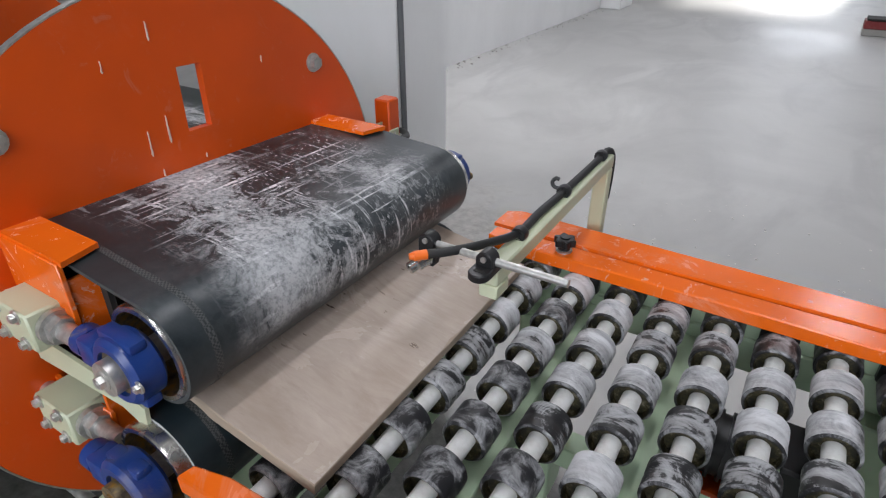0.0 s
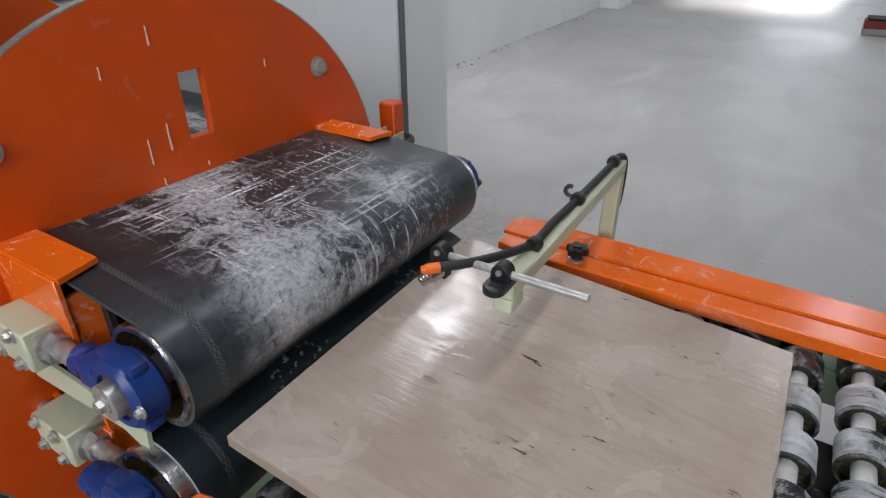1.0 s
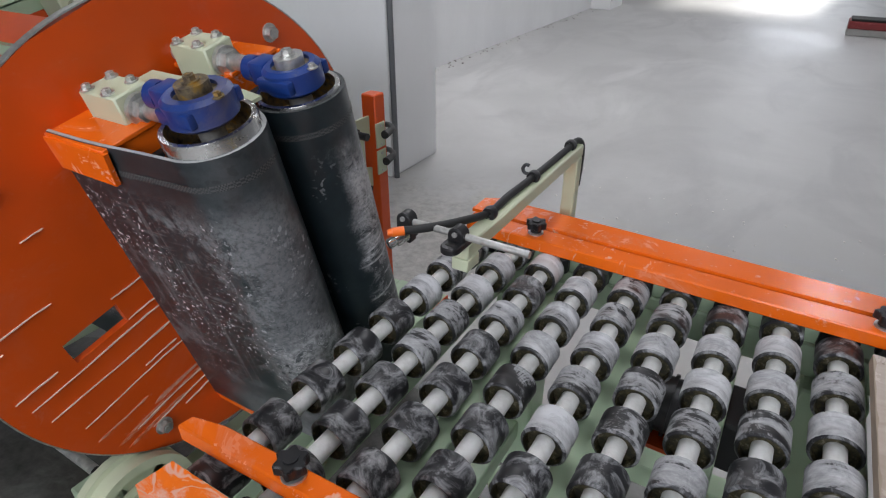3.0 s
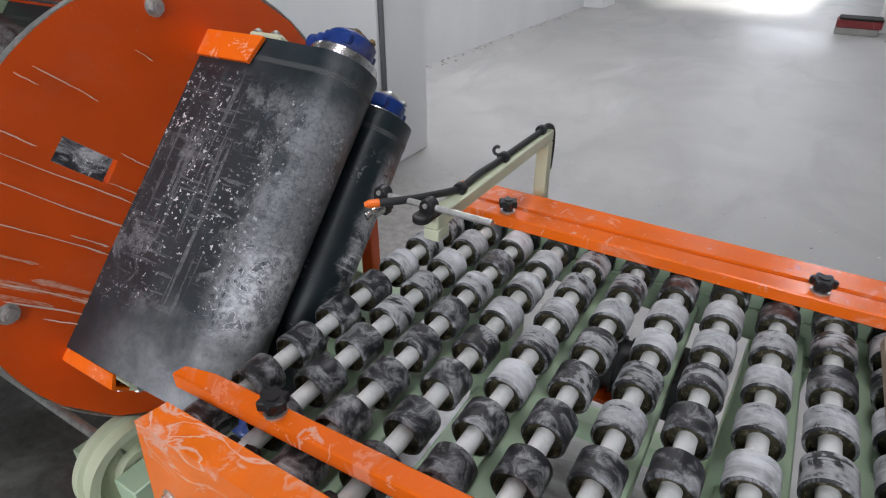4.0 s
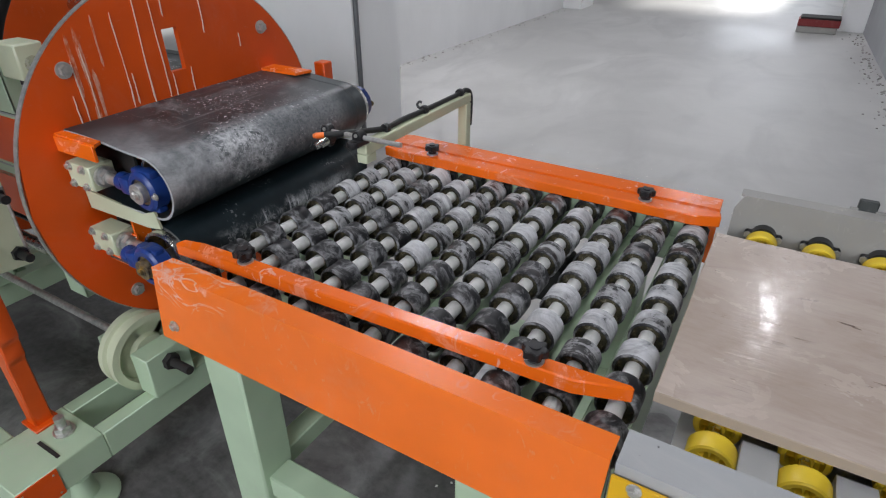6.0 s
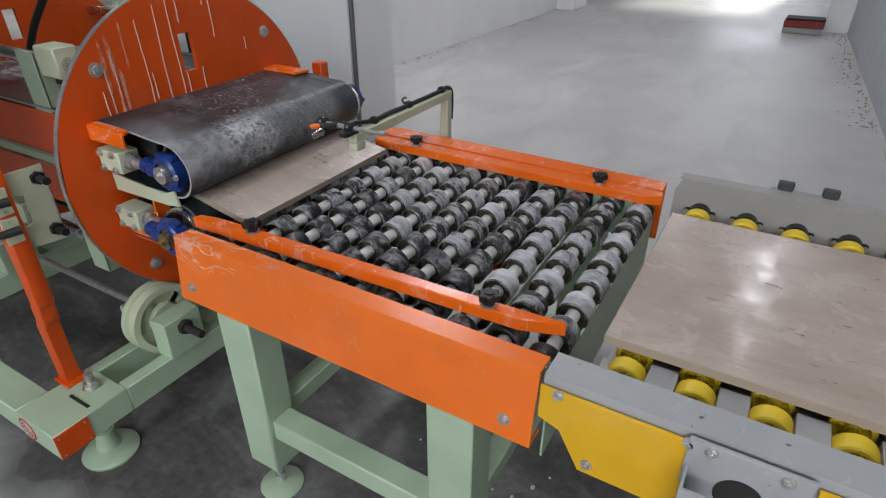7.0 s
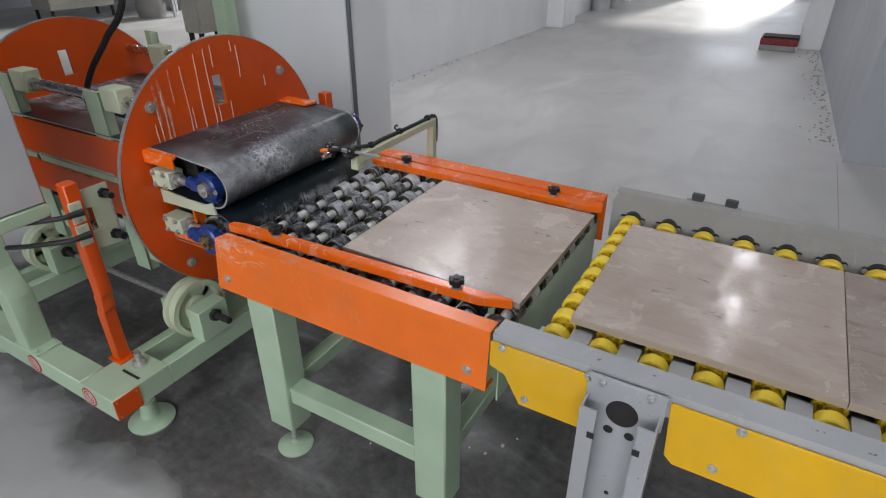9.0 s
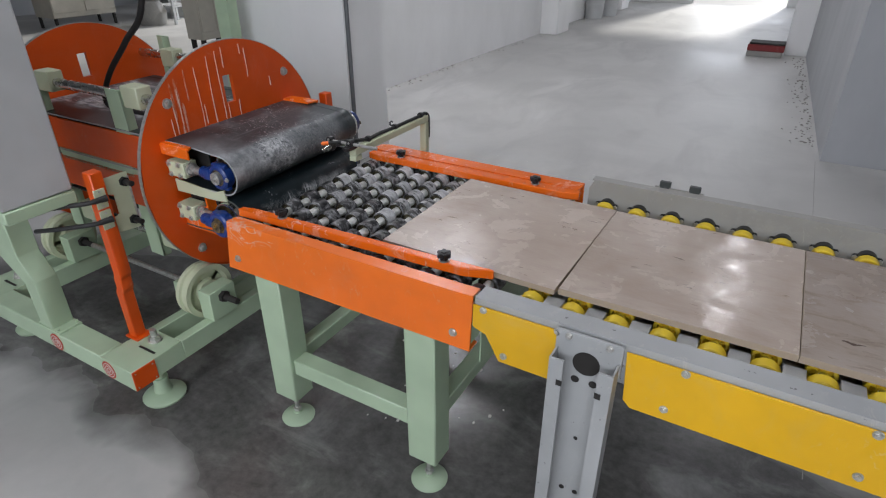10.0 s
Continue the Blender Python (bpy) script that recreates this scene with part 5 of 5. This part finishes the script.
def spoked_wheel(half, segs=48):
    """A short wheel in one piece: a tyre, a hub and eight spokes standing between deep pockets."""
    bm = bmesh.new()
    loops = []
    deep, proud = 0.003, half - 0.004
    rows = [("a", -half, 0.0085), ("a", half, 0.0085), ("a", half, 0.0125), ("w", 1, 0.0135), ("w", 1, 0.0245), ("a", half, 0.0265), ("a", half, WH_R - 0.003), ("a", half - 0.003, WH_R),
            ("a", 0.003 - half, WH_R), ("a", -half, WH_R - 0.003), ("a", -half, 0.0265), ("w", -1, 0.0245), ("w", -1, 0.0135), ("a", -half, 0.0125)]
    for kind, v, r in rows:
        loop = []
        for i in range(segs):
            a = 2 * math.pi * i / segs
            y = v if kind == "a" else v * (proud if i % 6 < 2 else deep)
            loop.append(bm.verts.new((r * math.cos(a), y, r * math.sin(a))))
        loops.append(loop)
    for u, w in zip(loops, loops[1:] + loops[:1]):
        for i in range(segs):
            j = (i + 1) % segs
            bm.faces.new((u[i], u[j], w[j], w[i]))
    return bm


wheel_mesh = mesh("wheel", spoked_wheel(0.0190), YELLOW_PLASTIC)
bm = bmesh.new()
rod(bm, (0, -0.395, 0), (0, 0.44, 0), 0.0085, 14)
axle_mesh = mesh("axle", bm, STEEL)
bm = bmesh.new()
box(bm, -0.042, 0.042, -0.006, 0.006, -0.010, 0.014, bevel=0.004)
rod(bm, (0, -0.014, 0), (0, 0.012, 0), 0.029, 22)
flange_mesh = mesh("flange_bearing", bm, BLACK)
bm = bmesh.new()
rod(bm, (0, -0.013, 0), (0, -0.0062, 0), 0.0085, 6)
flange_bolt = mesh("bolt", bm, ZINC)
wheel_axles = []
for i in range(24):
    x = 0.617 + 0.1235 * i
    ax = shared("axle", axle_mesh, conv, (x - 1.6, 0.0, WH_Z - FLOOR), "thin steel axle")
    for k in range(10):
        shared("wheel", wheel_mesh, ax, (0, 0.293 + 0.0820 * k - 0.63, 0), "yellow plastic wheel with spokes")
    wheel_axles.append(ax)
    shared("flange_bearing", flange_mesh, conv, (x - 1.6, 1.068 - 0.63, WH_Z + 0.010 - FLOOR), "black flange bearing")
    for s in (-1, 1):
        shared("bolt", flange_bolt, conv, (x + s * 0.035 - 1.6, 1.068 - 0.63, WH_Z + 0.013 - FLOOR), "zinc bolt head")
    part("spacer_plate", boxed(x + 0.036, x + 0.088, 0.2200, 0.335, 0.7155, 0.751, bevel=0.001), CABINET_GREY, conv)

clip = thing("fixing_bracket", (0.87, 1.13, 0.83), "small grey bracket clipped over the side rail", "bracket")
TAB = painted("dark_green_grey_paint", (0.040, 0.046, 0.043), 0.5, dirty=0.15)
for tx in (0.790, 0.897):
    part("tab", boxed(tx, tx + 0.040, 1.126, 1.146, 0.832, 0.862, bevel=0.003), TAB, clip, "dark grey tab")
part("strip", boxed(0.775, 0.95, 1.1265, 1.1305, 0.80, 0.842), GREY_DULL, clip)

# ---- stone slabs ----
SL, SW, ST = 0.612, 0.612, 0.020


def slab(name, mat, label, seed):
    """A sawn slab with crisp, slightly chipped edges, its origin in the middle of its underside."""
    r = random.Random(seed)
    bm = bmesh.new()
    k = 26
    edge = []
    for i in range(k):
        edge.append((-SL / 2 + SL * i / k, -SW / 2))
    for i in range(k):
        edge.append((SL / 2, -SW / 2 + SW * i / k))
    for i in range(k):
        edge.append((SL / 2 - SL * i / k, SW / 2))
    for i in range(k):
        edge.append((-SL / 2, SW / 2 - SW * i / k))
    lo = [bm.verts.new((x, y, 0)) for x, y in edge]
    mid = [bm.verts.new((x, y, ST - 0.0015)) for x, y in edge]
    hi = []
    for x, y in edge:
        c = 0.0012 + (r.random() ** 9) * 0.004
        hi.append(bm.verts.new((x - math.copysign(c, x) * (abs(x) > SL / 2 - 1e-4), y - math.copysign(c, y) * (abs(y) > SW / 2 - 1e-4), ST)))
    k = len(edge)
    for u, v in ((lo, mid), (mid, hi)):
        for i in range(k):
            j = (i + 1) % k
            f = bm.faces.new((u[i], u[j], v[j], v[i]))
            f.material_index = 1
    bm.faces.new(hi)
    bm.faces.new(lo[::-1])
    ob = new(name, mesh(name, bm, [mat, STONE_EDGE], 20))
    tagged(ob, label, "stone slab", "slabs on the line")
    return ob


slab_a = slab("stone_slab", STONE_A, "damp beige travertine slab leaving the drum", 1)
slab_b = slab("stone_slab", STONE_B, "beige travertine slab carried by the rollers", 2)
slab_c = slab("stone_slab", STONE_C, "brownish travertine slab on the yellow wheels", 3)
slab_d = slab("stone_slab", STONE_C, "brownish travertine slab on the yellow wheels", 4)

# ---- far things ----
pal = thing("block_stack", (0.75, 10.3, FLOOR), "low stack of red and grey blocks by the wall", "stack")
part("lower_block", boxed(0.46, 0.98, 10.08, 10.42, FLOOR, FLOOR + 0.09, bevel=0.01), GREY_DULL, pal)
part("upper_block", boxed(0.46, 1.0, 10.07, 10.43, FLOOR + 0.09, FLOOR + 0.19, bevel=0.01), DULL_RED, pal, "dull red block")
part("cover", boxed(0.48, 1.0, 10.08, 10.42, FLOOR + 0.19, FLOOR + 0.22, bevel=0.008), DARK, pal, "dark cover board")
for bx, by in ((-3.2, 13.6), (-3.05, 14.3), (-3.2, 14.8)):
    bm = bmesh.new()
    lathe(bm, [(0, 0.0), (0, 0.20), (0.4, 0.22), (0.8, 0.20), (0.95, 0.14), (0.95, 0.0)], (bx, by, FLOOR), (0, 0, 1), 18)
    solid("sack", bm, CABINET_GREY, (bx, by, FLOOR), "pale sack standing by the wall", "sack", "sacks by the wall")

CABINET_BEIGE = painted("beige_cabinet_paint", (0.46, 0.43, 0.36), 0.5, dirty=0.1)


def far_cabinet(x, y, w, d, z0, h, name, label):
    ob = thing(name, (x, y, FLOOR), label, "cabinet")
    part("body", boxed(x - w / 2, x + w / 2, y - d / 2, y + d / 2, z0, h, bevel=0.01), CABINET_BEIGE, ob)
    for sg in (-1, 1):
        part("door", boxed(x + w / 2 + 0.001, x + w / 2 + 0.016, y + sg * d / 4 - d / 4 + 0.015, y + sg * d / 4 + d / 4 - 0.015, z0 + 0.1, h - 0.04, bevel=0.004), CABINET_BEIGE, ob)
    for ey in (-1, 1):
        for ex in (-1, 1):
            part("leg", boxed(x + ex * (w / 2 - 0.05) - 0.025, x + ex * (w / 2 - 0.05) + 0.025, y + ey * (d / 2 - 0.05) - 0.025, y + ey * (d / 2 - 0.05) + 0.025, FLOOR, z0), DARK, ob)


far_cabinet(-12.9, 6.87, 0.7, 1.42, 0.12, 2.3, "machine_cabinet", "wide beige steel machine cabinet across the hall")
far_cabinet(-6.0, 4.72, 0.3, 0.52, 0.42, 2.3, "machine_cabinet", "beige upright cabinet on legs beside a green post")
solid("green_post", boxed(-3.39, -3.24, 2.70, 2.82, FLOOR, 2.6, bevel=0.004), GREEN, (-3.31, 2.76, FLOOR), "pale green upright post beside the column", "post")
bench = thing("tool_stand", (-11.4, 8.4, FLOOR), "cluttered grey tool stand across the hall", "stand")
for zz in (0.25, 0.62, 1.0):
    part("shelf", boxed(-11.8, -11.1, 8.0, 8.6, zz, zz + 0.03), CABINET_GREY, bench)
for bx in (-11.78, -11.12):
    for by in (8.02, 8.58):
        part("leg", boxed(bx - 0.025, bx + 0.025, by - 0.025, by + 0.025, FLOOR, 1.03), CABINET_GREY, bench)
bm = bmesh.new()
lathe(bm, [(0, 0.0), (0, 0.28), (0.25, 0.32), (0.5, 0.22), (0.55, 0.0)], (-11.6, 7.8, FLOOR), (0, 0, 1), 18)
solid("sack", bm, GREY_DULL, (-11.6, 7.8, FLOOR), "full grey sack beside the tool stand", "sack")
solid("white_crate", boxed(-12.6, -11.9, 9.0, 9.9, FLOOR, 1.5, bevel=0.02), PLASTER, (-12.2, 9.4, FLOOR), "tall white crate across the hall", "crate")

# strip lights under the ceiling, all unseen, most of them added as fill
for lx, ly, pw in STRIPS:
    lamp = thing("unseen_strip_light", (lx, ly, 4.7), "unseen ceiling strip light with lit tubes", "lamp", "ceiling strip lights")
    part("tray", boxed(lx - 0.1, lx + 0.1, ly - 1.2, ly + 1.2, 4.70, 4.80, bevel=0.01), CABINET_GREY, lamp)
    part("tube", rodded((lx, ly - 1.15, 4.675), (lx, ly + 1.15, 4.675), 0.02, 12), TUBE, lamp)

# dirt swept against the east wall
bm = bmesh.new()
r = random.Random(9)
for _ in range(150):
    t = r.random() ** 1.3
    y = 5.3 + 4.9 * t
    x = 1.535 - 0.041 * (y - 4.89) - abs(r.gauss(0, 0.10)) - 0.012
    s = r.uniform(0.004, 0.017)
    bmesh.ops.create_icosphere(bm, subdivisions=1, radius=s, matrix=Matrix.Translation((x, y, FLOOR + s * 0.3)) @ Matrix.Diagonal((1, r.uniform(0.6, 1.4), 0.6, 1)))
solid("debris", bm, GREY_DULL, (1.4, 7, FLOOR), "small stone chips along the wall", "debris", kind="stuff")
bm = bmesh.new()
for _ in range(150):
    y = 3.5 + 9.0 * r.random() ** 1.4
    x = -3.40 + abs(r.gauss(0, 0.07))
    s = r.uniform(0.004, 0.016)
    bmesh.ops.create_icosphere(bm, subdivisions=1, radius=s, matrix=Matrix.Translation((x, y, FLOOR + s * 0.3)) @ Matrix.Diagonal((1, r.uniform(0.6, 1.4), 0.6, 1)))
solid("debris", bm, GREY_DULL, (-3.4, 7, FLOOR), "grey dirt and chips along the white wall", "debris", kind="stuff")
bm = bmesh.new()
for _ in range(140):
    x, y = r.uniform(-1.2, 1.0), r.uniform(1.3, 3.6)
    s = r.uniform(0.003, 0.008)
    bmesh.ops.create_icosphere(bm, subdivisions=1, radius=s, matrix=Matrix.Translation((x, y, FLOOR + s * 0.3)) @ Matrix.Diagonal((1, r.uniform(0.6, 1.4), 0.6, 1)))
for _ in range(24):
    x, y = r.uniform(-0.25, 0.55), r.uniform(0.35, 1.25)
    s = r.uniform(0.003, 0.010)
    bmesh.ops.create_icosphere(bm, subdivisions=1, radius=s, matrix=Matrix.Translation((x, y, FLOOR + s * 0.3)) @ Matrix.Diagonal((1, r.uniform(0.6, 1.6), 0.5, 1)))
solid("chips", bm, WHITE, (0, 2, FLOOR), "white stone chips scattered on the concrete", "debris", kind="stuff")


# ---- what moves ----
def slide(x, z=0.770, yaw=0.0, y=0.632):
    return pose(x, y, z, 0, 0, yaw)


def spin_rows(spans, rate):
    """Rows for a roller that turns at a steady rate during the spans and rests between them."""
    rows, angle, t, step = [], 0.0, 0.0, 0.1
    while t < 10.0001:
        rows.append((round(t, 2), angle))
        mid = t + step / 2
        if any(a <= mid <= b for a, b in spans):
            angle += rate * step
        t += step
    return rows


def motions():
    turns = ((0, -1.3), (1.6, -1.3), (1.7, -2.2), (1.8, -6.0), (1.9, -12.5), (2.0, -17.6), (2.1, -24.2), (2.2, -29.2), (2.75, -61.0), (3.3, -94.0), (3.5, -105.5), (3.75, -119.0), (4.0, -132.8), (4.25, -148.0),
             (4.5, -162.6), (4.7, -173.6), (4.85, -178.4), (5.0, -179.8), (5.5, -179.2), (10, -179.1))
    walk(drum, [(t, pose(0, AY, AZ, a)) for t, a in turns])
    h = SL / 2
    nose_x, nose_z, low = ROLL_X, AZ - ROLL_DZ + ROLL_R + 0.006, 0.771

    def ride(f, turned, yaw):
        """A slab whose leading edge is at f: level on the belt, tipping over its nose, level on the rollers."""
        b = f - SL
        if b < -0.47:
            back = max(b, nose_x)
            top = nose_z + (low - nose_z) * min(max((b + 0.535) / 0.065, 0), 1)
            tip = math.atan2(top - low, f - back) * min(max((f + 0.48) / 0.08, 0), 1)
            z = top - ((f + b) / 2 - back) * math.tan(tip)
        else:
            z, tip = low, 0.0
        return pose((f + b) / 2, 0.632, z + (ST if turned else 0), -179.1 if turned else 0, math.degrees(tip), yaw)

    # the first slab runs off the table and joins the slow queue
    queue = lambda t: 0.497 + 0.0417 * (t - 5.5)
    front_a = [(0.0, -0.372), (0.15, -0.30), (0.3, -0.23), (0.5, -0.137), (0.75, -0.030), (1.0, 0.076), (1.2, 0.160), (1.5, 0.285), (2.0, 0.495), (2.5, 0.71), (3.0, 0.925)]
    walk(slab_a, [(t, ride(f, False, 0)) for t, f in front_a] + [(t, slide(queue(t) + h, low)) for t in (3.3, 3.8, 4.5, 5.5, 7.0, 8.5, 10.0)])
    walk(slab_c, [(t, slide(queue(t) + 3 * h + 0.002, low)) for t in (0.0, 5.0, 10.0)])
    walk(slab_d, [(t, slide(queue(t) + 5 * h + 0.004, low)) for t in (0.0, 5.0, 10.0)])
    # the second slab waits in the grip of the drum, turns over with it and runs out
    grip = [(t, pose(0, AY, AZ, a) @ pose(-1.44, 0, -ST / 2)) for t, a in turns if t < 5.2]
    out = [(6.0, -0.84), (6.5, -0.625), (7.0, -0.392), (7.2, -0.302), (7.35, -0.228), (7.5, -0.142), (7.75, -0.030), (8.0, 0.076), (8.2, 0.165), (8.5, 0.296), (9.0, 0.508), (9.2, 0.592), (9.4, 0.650), (9.6, 0.664), (10.0, 0.6815)]
    walk(slab_b, grip + [(5.4, pose(0, AY, AZ, -179.1) @ pose(-1.40, 0, -ST / 2))] + [(t, ride(f, True, -1.2)) for t, f in out])
    rate = math.degrees(0.43 / RING_R)
    for i, ob in enumerate(rollers):
        at = ob.location.copy()
        walk(ob, [(t, pose(at.x, at.y, at.z, 0, a + 37 * i, 0)) for t, a in spin_rows(((0.0, 2.2), (6.2, 9.6)), rate)])
    slow = math.degrees(0.0417 / WH_R)
    for ob in wheel_axles:
        at = ob.location.copy()
        walk(ob, [(t, pose(at.x, at.y, at.z, 0, slow * t, 0)) for t in (0.0, 1.0, 2.0, 3.0, 4.0, 5.0, 6.0, 7.0, 8.0, 9.0, 10.0)])


motions()
